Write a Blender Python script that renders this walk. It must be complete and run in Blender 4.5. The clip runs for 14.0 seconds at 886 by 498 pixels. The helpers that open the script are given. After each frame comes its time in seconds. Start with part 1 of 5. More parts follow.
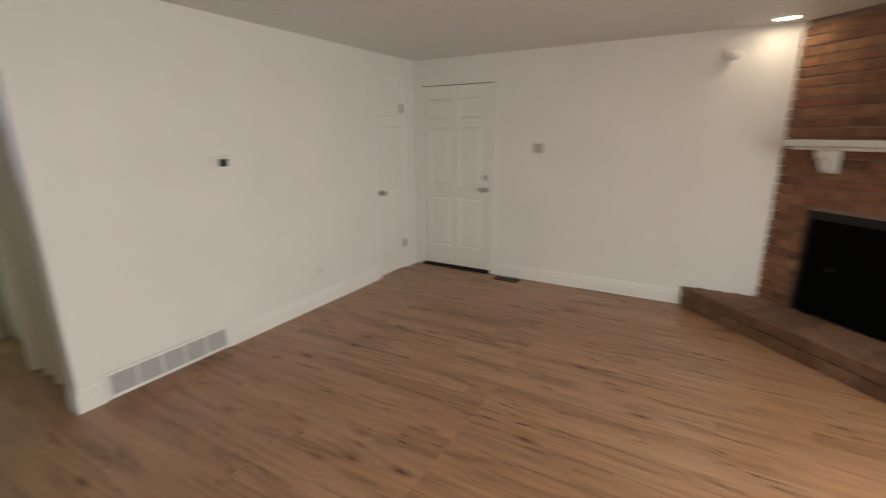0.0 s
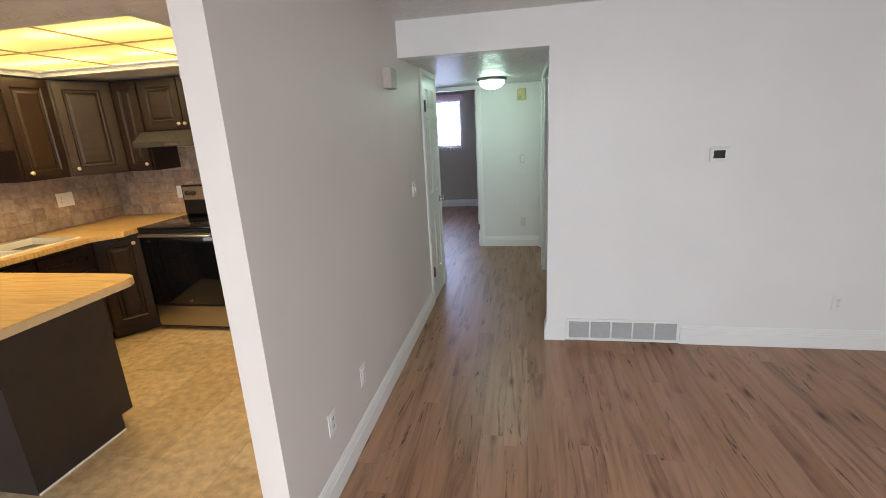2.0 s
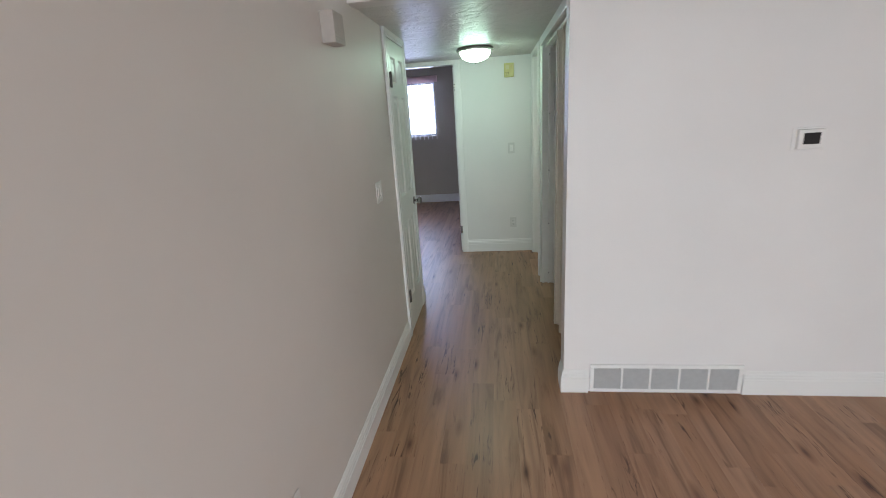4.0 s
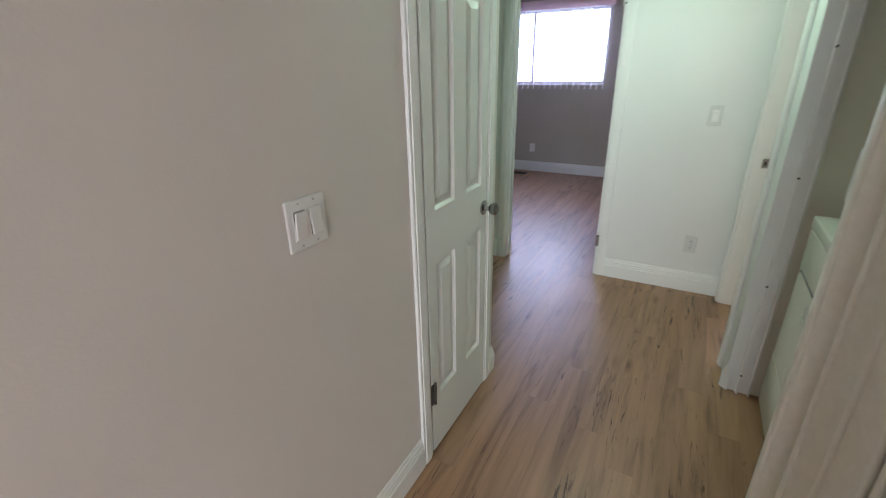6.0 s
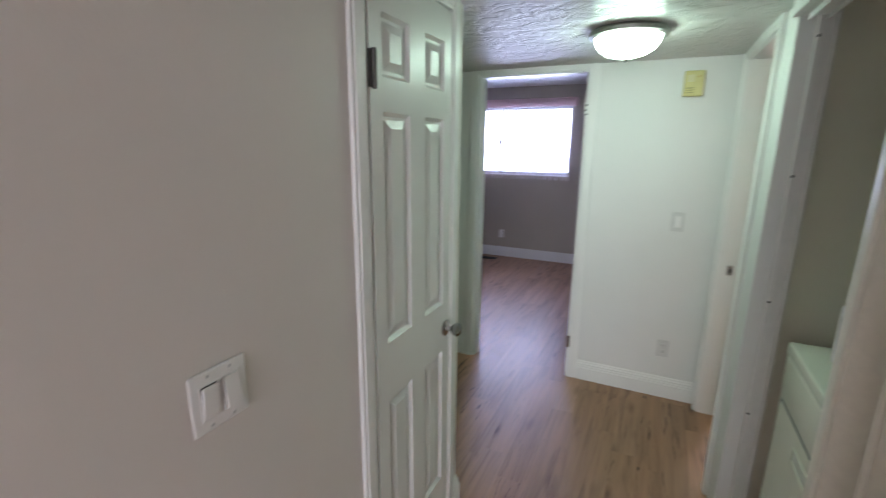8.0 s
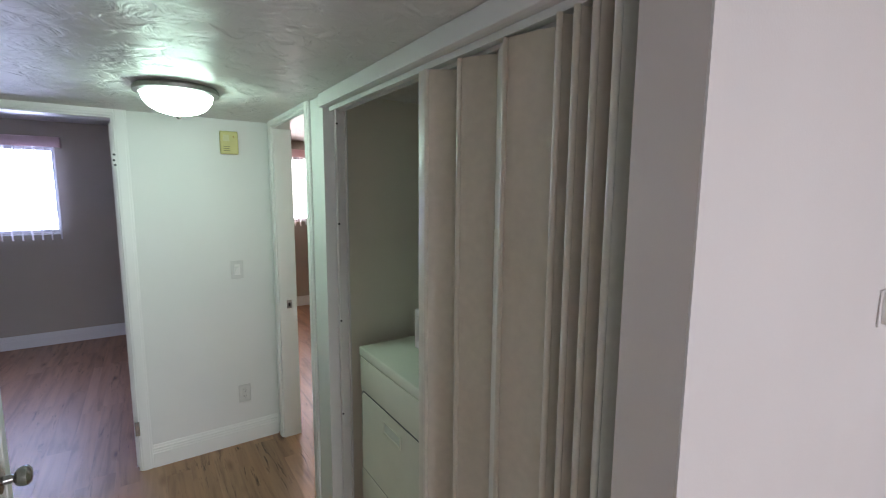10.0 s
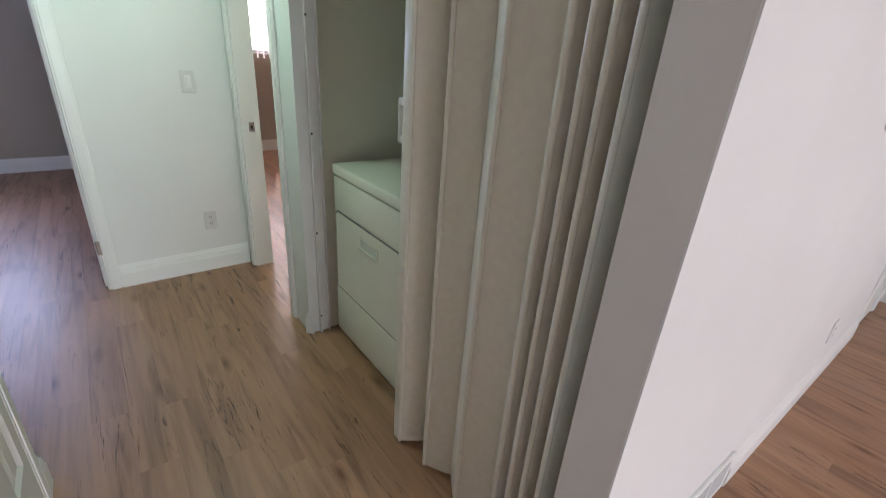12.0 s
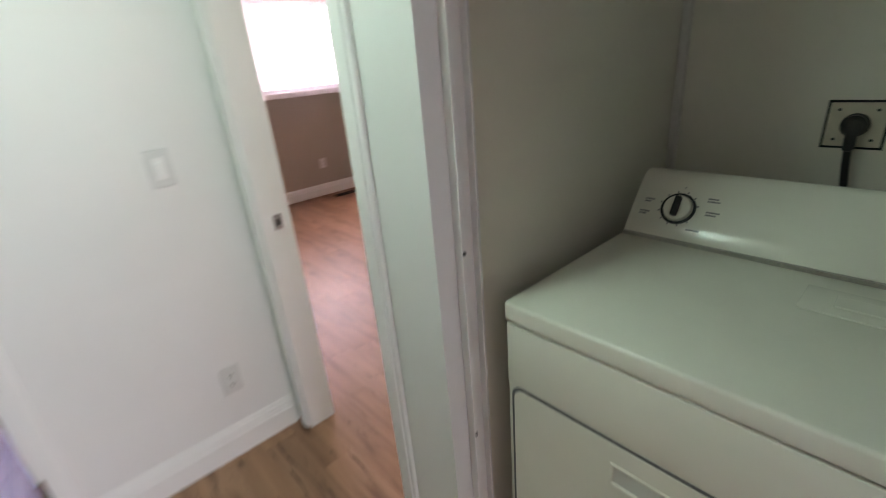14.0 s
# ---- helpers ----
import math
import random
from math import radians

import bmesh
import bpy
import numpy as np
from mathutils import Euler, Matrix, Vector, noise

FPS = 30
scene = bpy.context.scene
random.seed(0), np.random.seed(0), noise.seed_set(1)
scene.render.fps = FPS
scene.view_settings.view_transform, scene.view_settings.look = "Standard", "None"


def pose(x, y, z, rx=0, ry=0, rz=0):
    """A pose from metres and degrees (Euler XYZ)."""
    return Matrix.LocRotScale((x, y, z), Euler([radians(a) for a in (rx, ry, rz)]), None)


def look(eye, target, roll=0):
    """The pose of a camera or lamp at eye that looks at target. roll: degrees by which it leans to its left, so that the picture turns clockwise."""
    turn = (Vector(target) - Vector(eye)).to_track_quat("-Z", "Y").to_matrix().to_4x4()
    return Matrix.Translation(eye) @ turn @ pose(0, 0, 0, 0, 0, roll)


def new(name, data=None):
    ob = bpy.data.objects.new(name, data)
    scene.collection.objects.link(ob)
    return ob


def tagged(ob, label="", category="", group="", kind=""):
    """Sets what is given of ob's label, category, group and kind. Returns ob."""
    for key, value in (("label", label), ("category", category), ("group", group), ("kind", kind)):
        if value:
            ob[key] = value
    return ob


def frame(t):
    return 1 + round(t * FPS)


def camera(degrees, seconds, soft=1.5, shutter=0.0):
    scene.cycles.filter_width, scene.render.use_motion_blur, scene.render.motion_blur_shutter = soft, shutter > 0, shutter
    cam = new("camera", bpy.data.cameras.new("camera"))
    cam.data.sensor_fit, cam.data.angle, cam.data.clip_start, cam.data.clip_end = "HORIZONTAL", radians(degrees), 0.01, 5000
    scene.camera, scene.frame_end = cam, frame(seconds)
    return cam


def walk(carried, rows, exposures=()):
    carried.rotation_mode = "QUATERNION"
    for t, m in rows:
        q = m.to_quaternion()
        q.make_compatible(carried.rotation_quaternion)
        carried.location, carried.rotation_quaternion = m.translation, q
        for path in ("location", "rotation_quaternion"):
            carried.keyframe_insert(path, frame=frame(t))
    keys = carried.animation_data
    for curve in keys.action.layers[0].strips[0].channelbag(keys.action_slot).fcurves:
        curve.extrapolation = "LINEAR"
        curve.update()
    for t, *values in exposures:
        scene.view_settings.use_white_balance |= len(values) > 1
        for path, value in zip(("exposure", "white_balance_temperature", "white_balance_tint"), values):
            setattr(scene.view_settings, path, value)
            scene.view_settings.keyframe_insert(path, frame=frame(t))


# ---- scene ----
PATH = [
    (0, (0.126, -2.886, 1.537), (1.8, -1.916, 1.033), -0.4),
    (0.5, (0.428, -2.867, 1.546), (1.347, -1.17, 1.02), -0.6),
    (1, (0.686, -2.894, 1.565), (0.55, -0.972, 1.03), -1.7),
    (1.5, (0.8, -3.034, 1.572), (0.412, -1.145, 1.043), -2.4),
    (2, (0.856, -3.156, 1.61), (0.493, -1.262, 1.08), -3.1),
    (2.5, (0.871, -3.167, 1.641), (0.545, -1.264, 1.122), -2.3),
    (2.7, (0.858, -3.144, 1.626), (0.546, -1.235, 1.117), -2.4),
    (4.8, (0.622, -1.449, 1.536), (0.376, 0.438, 0.922), -4.1),
    (5, (0.639, -1.275, 1.529), (0.334, 0.605, 0.919), -2.9),
    (5.5, (0.61, -0.78, 1.515), (0.114, 1.053, 0.888), -0.7),
    (6, (0.723, -0.438, 1.473), (-0.174, 1.177, 0.706), -1.2),
    (6.5, (0.768, -0.279, 1.473), (-0.217, 1.245, 0.633), -0.8),
    (7, (0.785, -0.251, 1.531), (-0.232, 1.287, 0.756), -0.8),
    (7.5, (0.788, -0.265, 1.598), (-0.323, 1.319, 1.095), -1.3),
    (8, (0.684, -0.25, 1.606), (-0.149, 1.509, 1.145), 0.5),
    (8.5, (0.468, -0.239, 1.622), (0.491, 1.738, 1.322), -0.1),
    (9, (0.396, -0.323, 1.691), (1.068, 1.55, 1.493), 0.9),
    (11.3, (0.339, -0.248, 1.525), (1.547, 1.252, 0.986), 3.0),
    (11.5, (0.335, -0.252, 1.5), (1.527, 1.224, 0.869), 3.5),
    (12, (0.357, -0.219, 1.406), (1.502, 1.207, 0.596), 4.1),
    (12.5, (0.375, -0.153, 1.336), (1.492, 1.208, 0.388), 4.0),
    (13, (0.443, 0.182, 1.314), (1.418, 1.609, 0.308), 1.7),
    (13.5, (0.461, 0.631, 1.332), (1.219, 2.259, 0.451), -0.7),
    (14, (0.549, 1.113, 1.391), (1.764, 2.504, 0.624), -5.0),
]
cam = camera(89.8, 14.0, soft=0.85, shutter=0.4)
EXPOSURES = [(0, -0.86, 8350, 12), (0.5, -0.64, 7600, 11), (1.0, -0.58, 7050, 13), (1.5, -0.58, 6900, 13), (2.5, -0.60, 6850, 13), (5, -0.54, 7000, 13), (5.5, -0.44, 7050, 15), (6.5, -0.04, 7050, 18), (7.5, -0.02, 7050, 18), (8, -0.40, 6950, 22),
             (8.5, -0.60, 6900, 21), (9, -0.64, 6800, 22), (11.5, -0.24, 6900, 20), (12.5, -0.10, 6900, 20), (13, 0.30, 6900, 21), (13.5, 0.18, 7000, 23), (14, -0.08, 7100, 33)]
walk(cam, [(t, look(eye, target, roll)) for t, eye, target, roll in PATH], EXPOSURES)

# ---- world, sun and large lights ----
sky_world = bpy.data.worlds.new("sky")
scene.world = sky_world
sky_world.use_nodes = True
_nt = sky_world.node_tree
_sky = _nt.nodes.new("ShaderNodeTexSky")
_sky.sky_type = 'NISHITA'
_sky.sun_disc = False
_sky.sun_elevation, _sky.sun_rotation = radians(47), radians(80)
_nt.links.new(_sky.outputs[0], _nt.nodes["Background"].inputs[0])
_nt.nodes["Background"].inputs[1].default_value = 0.12


def lamp(name, kind, m, energy, color, size=0.1, size_y=None, spread=None):
    data = bpy.data.lights.new(name, kind)
    data.energy, data.color = energy, color
    if kind == 'AREA':
        data.size = size
        if size_y:
            data.shape, data.size_y = 'RECTANGLE', size_y
        if spread:
            data.spread = radians(spread)
    elif kind == 'SUN':
        data.angle = radians(size)
    else:
        data.shadow_soft_size = size
    ob = new(name, data)
    ob.matrix_world = m
    return ob


lamp("sun", 'SUN', look((22, 4, 24), (0, 0, 0)), 2.5, (1.0, 0.95, 0.88), 0.5)
# sky light that enters by the living room's wide window and the bedrooms' windows
lamp("window_light_living", 'AREA', look((1.3, -5.32, 1.12), (1.3, 0, -1.4)), 178, (0.78, 0.89, 1.0), 2.3, 1.6, 150)
# added fill from the west side, where no window is in view
lamp("fill_light_dining", 'AREA', look((-3.12, -3.6, 1.35), (0, -3.4, 1.1)), 45, (0.86, 0.93, 1.0), 1.3, 1.2)
lamp("window_light_bedroom", 'AREA', look((-1.18, 6.10, 1.66), (-1.0, 3, 0.9)), 62, (0.40, 0.54, 1.0), 1.6, 0.9)
lamp("window_light_bedroom_two", 'AREA', look((2.8, 6.36, 1.69), (2.6, 3, 0.9)), 60, (1.0, 0.90, 0.86), 1.7, 0.9)


# ---- materials ----
def material(name, color, rough=0.5, metal=0.0, spec=0.5):
    m = bpy.data.materials.new(name)
    m.use_nodes = True
    b = m.node_tree.nodes["Principled BSDF"]
    b.inputs["Base Color"].default_value = (*color, 1)
    b.inputs["Roughness"].default_value = rough
    b.inputs["Metallic"].default_value = metal
    b.inputs["Specular IOR Level"].default_value = spec
    return m


def nd(m, kind, **values):
    n = m.node_tree.nodes.new(kind)
    for key, value in values.items():
        n.inputs[key].default_value = value
    return n


def link(m, a, b):
    m.node_tree.links.new(a, b)


def bsdf(m):
    return m.node_tree.nodes["Principled BSDF"]


def coords(m, scale=(1, 1, 1)):
    g = m.node_tree.nodes.new("ShaderNodeNewGeometry")
    mp = nd(m, "ShaderNodeMapping")
    mp.inputs["Scale"].default_value = scale
    link(m, g.outputs["Position"], mp.inputs["Vector"])
    return mp.outputs[0]


def ramp(m, fac, stops):
    r = m.node_tree.nodes.new("ShaderNodeValToRGB")
    while len(r.color_ramp.elements) < len(stops):
        r.color_ramp.elements.new(0.5)
    for e, (p, c) in zip(r.color_ramp.elements, stops):
        e.position, e.color = p, (*c, 1)
    link(m, fac, r.inputs[0])
    return r.outputs[0]


def mix(m, fac, a, b, mode='MIX'):
    x = m.node_tree.nodes.new("ShaderNodeMix")
    x.data_type, x.blend_type = 'RGBA', mode
    for sock, v in ((x.inputs[0], fac), (x.inputs[6], a), (x.inputs[7], b)):
        if hasattr(v, "is_output"):
            link(m, v, sock)
        else:
            sock.default_value = v if not isinstance(v, tuple) else (*v, 1)
    return x.outputs[2]


def bump(m, height, strength=0.2, distance=0.002):
    b = nd(m, "ShaderNodeBump", Strength=strength, Distance=distance)
    link(m, height, b.inputs["Height"])
    link(m, b.outputs[0], bsdf(m).inputs["Normal"])


def painted(name, color, rough=0.6, grain=160, depth=0.15, blotch=0.03):
    """Rolled wall paint: fine stipple and faint large unevenness."""
    m = material(name, color, rough)
    n1 = nd(m, "ShaderNodeTexNoise", Scale=grain, Detail=3.0)
    n2 = nd(m, "ShaderNodeTexNoise", Scale=1.6, Detail=4.0)
    c = coords(m)
    link(m, c, n1.inputs["Vector"])
    link(m, c, n2.inputs["Vector"])
    lo = tuple(v * (1 - blotch) for v in color)
    hi = tuple(min(1, v * (1 + blotch)) for v in color)
    link(m, ramp(m, n2.outputs[0], [(0.3, lo), (0.7, hi)]), bsdf(m).inputs["Base Color"])
    bump(m, n1.outputs[0], depth, 0.002)
    return m


WALL = painted("wall_paint", (0.71, 0.663, 0.622), 0.5)
WALL_BED = painted("bedroom_wall_paint", (0.45, 0.405, 0.335), 0.6)
WALL_WHITE = painted("white_wall_paint", (0.75, 0.75, 0.73), 0.5)
WALL_LIV = painted("living_wall_paint", (0.78, 0.765, 0.75), 0.5)
# paler than the wall paint, to stand in for light missing inside the closet
WALL_CLOSET = painted("brightened_closet_paint", (0.82, 0.785, 0.69), 0.55)
TRIM = painted("trim_paint", (0.80, 0.80, 0.78), 0.32, 60, 0.04, 0.015)
DOOR = painted("door_paint", (0.76, 0.765, 0.735), 0.35, 80, 0.05, 0.015)


def ceiling_material():
    """Hand-trowelled ceiling: low flattened ridges under white paint."""
    m = material("knockdown_ceiling", (0.68, 0.67, 0.65), 0.40)
    c = coords(m)
    n = nd(m, "ShaderNodeTexNoise", Scale=11.0, Detail=6.0, Roughness=0.55, Distortion=0.7)
    n2 = nd(m, "ShaderNodeTexNoise", Scale=70.0, Detail=2.0)
    link(m, c, n.inputs["Vector"])
    link(m, c, n2.inputs["Vector"])
    h = ramp(m, n.outputs[0], [(0.42, (0, 0, 0)), (0.56, (1, 1, 1))])
    hh = mix(m, 0.05, h, n2.outputs[0])
    bump(m, hh, 0.65, 0.008)
    return m


CEIL = ceiling_material()


def wood_floor_material():
    """Vinyl plank: tone by plank, long grain and dark knots along y."""
    m = material("vinyl_plank", (0.3, 0.2, 0.14), 0.38)
    info = m.node_tree.nodes.new("ShaderNodeObjectInfo")
    isl = m.node_tree.nodes.new("ShaderNodeNewGeometry")
    rnd = nd(m, "ShaderNodeMath")
    rnd.operation = 'ADD'
    link(m, info.outputs["Random"], rnd.inputs[0])
    link(m, isl.outputs["Random Per Island"], rnd.inputs[1])
    wrap = nd(m, "ShaderNodeMath")
    wrap.operation = 'FRACT'
    link(m, rnd.outputs[0], wrap.inputs[0])
    off = nd(m, "ShaderNodeMath")
    off.operation = 'MULTIPLY'
    off.inputs[1].default_value = 37.0
    link(m, wrap.outputs[0], off.inputs[0])
    comb = nd(m, "ShaderNodeCombineXYZ")
    link(m, off.outputs[0], comb.inputs[2])
    link(m, off.outputs[0], comb.inputs[1])
    add = nd(m, "ShaderNodeVectorMath")
    g = m.node_tree.nodes.new("ShaderNodeNewGeometry")
    link(m, g.outputs["Position"], add.inputs[0])
    link(m, comb.outputs[0], add.inputs[1])

    def stretched(scale):
        mp = nd(m, "ShaderNodeMapping")
        mp.inputs["Scale"].default_value = scale
        link(m, add.outputs[0], mp.inputs["Vector"])
        return mp.outputs[0]
    grain = nd(m, "ShaderNodeTexNoise", Scale=1.0, Detail=7.0, Roughness=0.6, Distortion=0.5)
    link(m, stretched((30, 1.5, 1)), grain.inputs["Vector"])
    cath = nd(m, "ShaderNodeTexNoise", Scale=1.0, Detail=4.0, Distortion=1.8)
    link(m, stretched((10, 0.9, 1)), cath.inputs["Vector"])
    crack = nd(m, "ShaderNodeTexNoise", Scale=1.0, Detail=6.0, Roughness=0.72, Distortion=1.6)
    link(m, stretched((30, 2.6, 1)), crack.inputs["Vector"])
    where = nd(m, "ShaderNodeTexNoise", Scale=1.0, Detail=2.0)
    link(m, stretched((6.0, 1.7, 1)), where.inputs["Vector"])
    knots = nd(m, "ShaderNodeTexVoronoi", Scale=1.0, Randomness=1.0)
    link(m, stretched((7.5, 2.3, 1)), knots.inputs["Vector"])
    base = ramp(m, wrap.outputs[0], [(0.0, (0.318, 0.166, 0.092)), (0.3, (0.388, 0.211, 0.122)), (0.55, (0.348, 0.184, 0.103)),
                                     (0.8, (0.412, 0.232, 0.140)), (1.0, (0.336, 0.186, 0.110))])
    g1 = ramp(m, grain.outputs[0], [(0.28, (0.84, 0.81, 0.79)), (0.5, (1.0, 1.0, 1.0)), (0.72, (1.09, 1.09, 1.08))])
    g2 = ramp(m, cath.outputs[0], [(0.32, (0.64, 0.60, 0.58)), (0.46, (0.96, 0.95, 0.95)), (0.66, (1.12, 1.12, 1.11))])
    dark = ramp(m, crack.outputs[0], [(0.37, (0.20, 0.14, 0.11)), (0.435, (1, 1, 1))])
    spots = ramp(m, where.outputs[0], [(0.46, (0, 0, 0)), (0.60, (1, 1, 1))])
    g3 = mix(m, spots, (1.0, 1.0, 1.0), dark)
    g4 = ramp(m, knots.outputs["Distance"], [(0.04, (0.28, 0.19, 0.15)), (0.11, (0.70, 0.63, 0.59)), (0.22, (1, 1, 1))])
    col = mix(m, 1.0, mix(m, 1.0, mix(m, 1.0, mix(m, 1.0, base, g1, 'MULTIPLY'), g2, 'MULTIPLY'), g3, 'MULTIPLY'), g4, 'MULTIPLY')
    link(m, col, bsdf(m).inputs["Base Color"])
    rr = nd(m, "ShaderNodeMapRange")
    rr.inputs["To Min"].default_value, rr.inputs["To Max"].default_value = 0.28, 0.44
    link(m, grain.outputs[0], rr.inputs["Value"])
    link(m, rr.outputs[0], bsdf(m).inputs["Roughness"])
    bump(m, grain.outputs[0], 0.12, 0.001)
    return m


PLANK = wood_floor_material()
DARK_GAP = material("floor_underlay", (0.05, 0.035, 0.028), 0.8)


# ---- mesh helpers ----
def box(bm, x0, x1, y0, y1, z0, z1):
    v = [bm.verts.new((x, y, z)) for z in (z0, z1) for y in (y0, y1) for x in (x0, x1)]
    for q in ((0, 2, 3, 1), (4, 5, 7, 6), (0, 1, 5, 4), (2, 6, 7, 3), (0, 4, 6, 2), (1, 3, 7, 5)):
        bm.faces.new([v[i] for i in q])
    return v


def bevelled(x0, x1, y0, y1, z0, z1, r=0.004, seg=2):
    bm = bmesh.new()
    box(bm, x0, x1, y0, y1, z0, z1)
    bmesh.ops.bevel(bm, geom=bm.edges[:], offset=r, segments=seg, profile=0.5, affect='EDGES')
    return bm


def prism(outline, h0, h1, axis='z'):
    """A straight solid over an outline. axis z: (x, y) points; x: (y, z) points; y: (x, z) points."""
    bm = bmesh.new()

    def at(p, h):
        return {'z': (p[0], p[1], h), 'x': (h, p[0], p[1]), 'y': (p[0], h, p[1])}[axis]
    a = [bm.verts.new(at(p, h0)) for p in outline]
    b = [bm.verts.new(at(p, h1)) for p in outline]
    n = len(outline)
    bm.faces.new(a)
    bm.faces.new(b)
    for i in range(n):
        bm.faces.new((a[i], a[(i + 1) % n], b[(i + 1) % n], b[i]))
    bmesh.ops.recalc_face_normals(bm, faces=bm.faces[:])
    return bm


def lathe(profile, segs=32, close=True):
    """A turned solid round z: rows of radius, height."""
    bm = bmesh.new()
    rings = []
    for r, h in profile:
        if r < 1e-6:
            rings.append([bm.verts.new((0, 0, h))])
        else:
            rings.append([bm.verts.new((r * math.cos(2 * math.pi * i / segs), r * math.sin(2 * math.pi * i / segs), h)) for i in range(segs)])
    for a, b in zip(rings, rings[1:]):
        for i in range(segs):
            j = (i + 1) % segs
            if len(a) == 1 and len(b) == 1:
                continue
            if len(a) == 1:
                bm.faces.new((a[0], b[i], b[j]))
            elif len(b) == 1:
                bm.faces.new((a[i], b[0], a[j]))
            else:
                bm.faces.new((a[i], a[j], b[j], b[i]))
    bmesh.ops.recalc_face_normals(bm, faces=bm.faces[:])
    return bm


def moved(bm, m):
    bmesh.ops.transform(bm, matrix=m, verts=bm.verts[:])
    return bm


def merged(*bms):
    out = bmesh.new()
    for b in bms:
        me = bpy.data.meshes.new("tmp")
        b.to_mesh(me)
        b.free()
        out.from_mesh(me)
        bpy.data.meshes.remove(me)
    return out


def mesh_of(name, bm, mat, smooth=False):
    me = bpy.data.meshes.new(name)
    bmesh.ops.recalc_face_normals(bm, faces=bm.faces[:])
    bm.to_mesh(me)
    bm.free()
    me.materials.append(mat)
    if smooth:
        for p in me.polygons:
            p.use_smooth = True
        me.set_sharp_from_angle(angle=radians(35))
    return me


def part(name, bm, mat, parent=None, label="", smooth=False):
    ob = new(name, mesh_of(name, bm, mat, smooth))
    ob.parent = parent
    if label:
        ob["label"] = label
    return ob


def thing(name, label, category, at=(0, 0, 0), turn=0.0, group="", kind=""):
    ob = new(name)
    ob.empty_display_size = 0.05
    ob.matrix_world = pose(*at, 0, 0, turn)
    return tagged(ob, label, category, group, kind)


def structure(name, bm, mat, label, category, smooth=False):
    return tagged(part(name, bm, mat, None, "", smooth), label, category, "", "structure")


def boxes(*rows):
    bm = bmesh.new()
    for r in rows:
        box(bm, *r)
    return bm


# ---- large structure ----
LIV, HALL, KIT, BED = 2.31, 2.085, 2.14, 2.36
HX, XB, YB, YC = 1.057, 2.14, 5.9, 6.15
XE, YS, XW, YN = 4.54, -5.3, -3.1, 0.03

structure("wall_partition", boxes((-0.11, 0, -1.95, 0.715, 0, 2.4), (-0.11, 0, 1.235, 1.345, 0, 2.4), (-0.11, 0, 0.715, 1.235, 2.045, 2.4)),
          WALL, "pale greige painted partition wall beside the hallway", "wall")
structure("wall_living_north", boxes((1.15, 3.80, YN, 0.15, 0, 2.4), (1.0155, 1.15, YN, YN + 0.0038, 0, 2.078), (4.29, XE + 0.12, YN, 0.15, 0, 2.4), (3.80, 4.29, YN, 0.15, 2.05, 2.4),
                                     (0, 1.15, YN, 0.15, 2.078, 2.4)),
          WALL_LIV, "off-white painted living room wall with hallway opening", "wall")
structure("wall_living_east", boxes((XE, XE + 0.12, YS, -0.945, 0, 2.4), (XE, XE + 0.12, -0.945, -0.045, 2.055, 2.4), (XE, XE + 0.12, -0.045, YN, 0, 2.4)),
          WALL_LIV, "off-white painted wall with the entry door", "wall")
structure("wall_living_south", boxes((XW - 0.12, 0.1, YS - 0.12, YS, 0, 2.4), (2.5, XE + 0.12, YS - 0.12, YS, 0, 2.4),
                                     (0.1, 2.5, YS - 0.12, YS, 0, 0.25), (0.1, 2.5, YS - 0.12, YS, 2.2, 2.4)),
          WALL, "off-white painted wall with a wide window", "wall")
structure("wall_west", boxes((XW - 0.12, XW, YS, -4.3, 0, 2.4), (XW - 0.12, XW, -2.9, 0.62, 0, 2.4),
                             (XW - 0.12, XW, -4.3, -2.9, 0, 0.7), (XW - 0.12, XW, -4.3, -2.9, 2.0, 2.4)),
          WALL, "off-white painted wall of dining area and kitchen", "wall")
structure("wall_kitchen_north", boxes((XW - 0.12, -0.11, 0.62, 0.70, 0, 2.4)), WALL, "painted wall behind the kitchen range", "wall")
structure("wall_side_hall_south", boxes((-1.7, -0.11, 1.28, 1.345, 0, 2.4)), WALL_WHITE, "off-white wall of the side hall", "wall")
structure("wall_side_hall_west", boxes((-1.82, -1.7, 1.28, 2.86, 0, 2.4)), WALL, "off-white wall closing the side hall", "wall")
structure("wall_linen_closet", boxes((-0.75, -0.65, 0.70, 1.28, 0, 2.4)), WALL, "plain wall inside the hall closet", "wall")
structure("wall_hall_end", boxes((-1.82, -0.47, 2.746, 2.86, 0, 2.6), (0.255, 1.17, 2.746, 2.86, 0, 2.6), (-0.47, 0.255, 2.746, 2.86, 2.055, 2.6)),
          WALL_WHITE, "off-white wall at the end of the hallway", "wall")
structure("wall_hall_right", boxes((HX, 1.117, 0.142, 1.719, 2.03, 2.4), (HX, 1.17, 1.719, 1.95, 0, 2.4),
                                   (HX, 1.17, 1.95, 2.66, 2.055, 2.4), (HX, 1.17, 2.66, 2.746, 0, 2.4)),
          WALL_WHITE, "off-white hallway wall with laundry opening", "wall")
_corner = boxes((1.015, 1.15, YN + 0.004, 0.142, 0, HALL))
structure("wall_corner", _corner, WALL, "greige wall corner beside the laundry", "wall")
structure("wall_laundry_back", boxes((XB, XB + 0.1, 0.15, 1.722, 0, 2.4)), WALL_CLOSET, "greige wall at the back of the laundry closet", "wall")
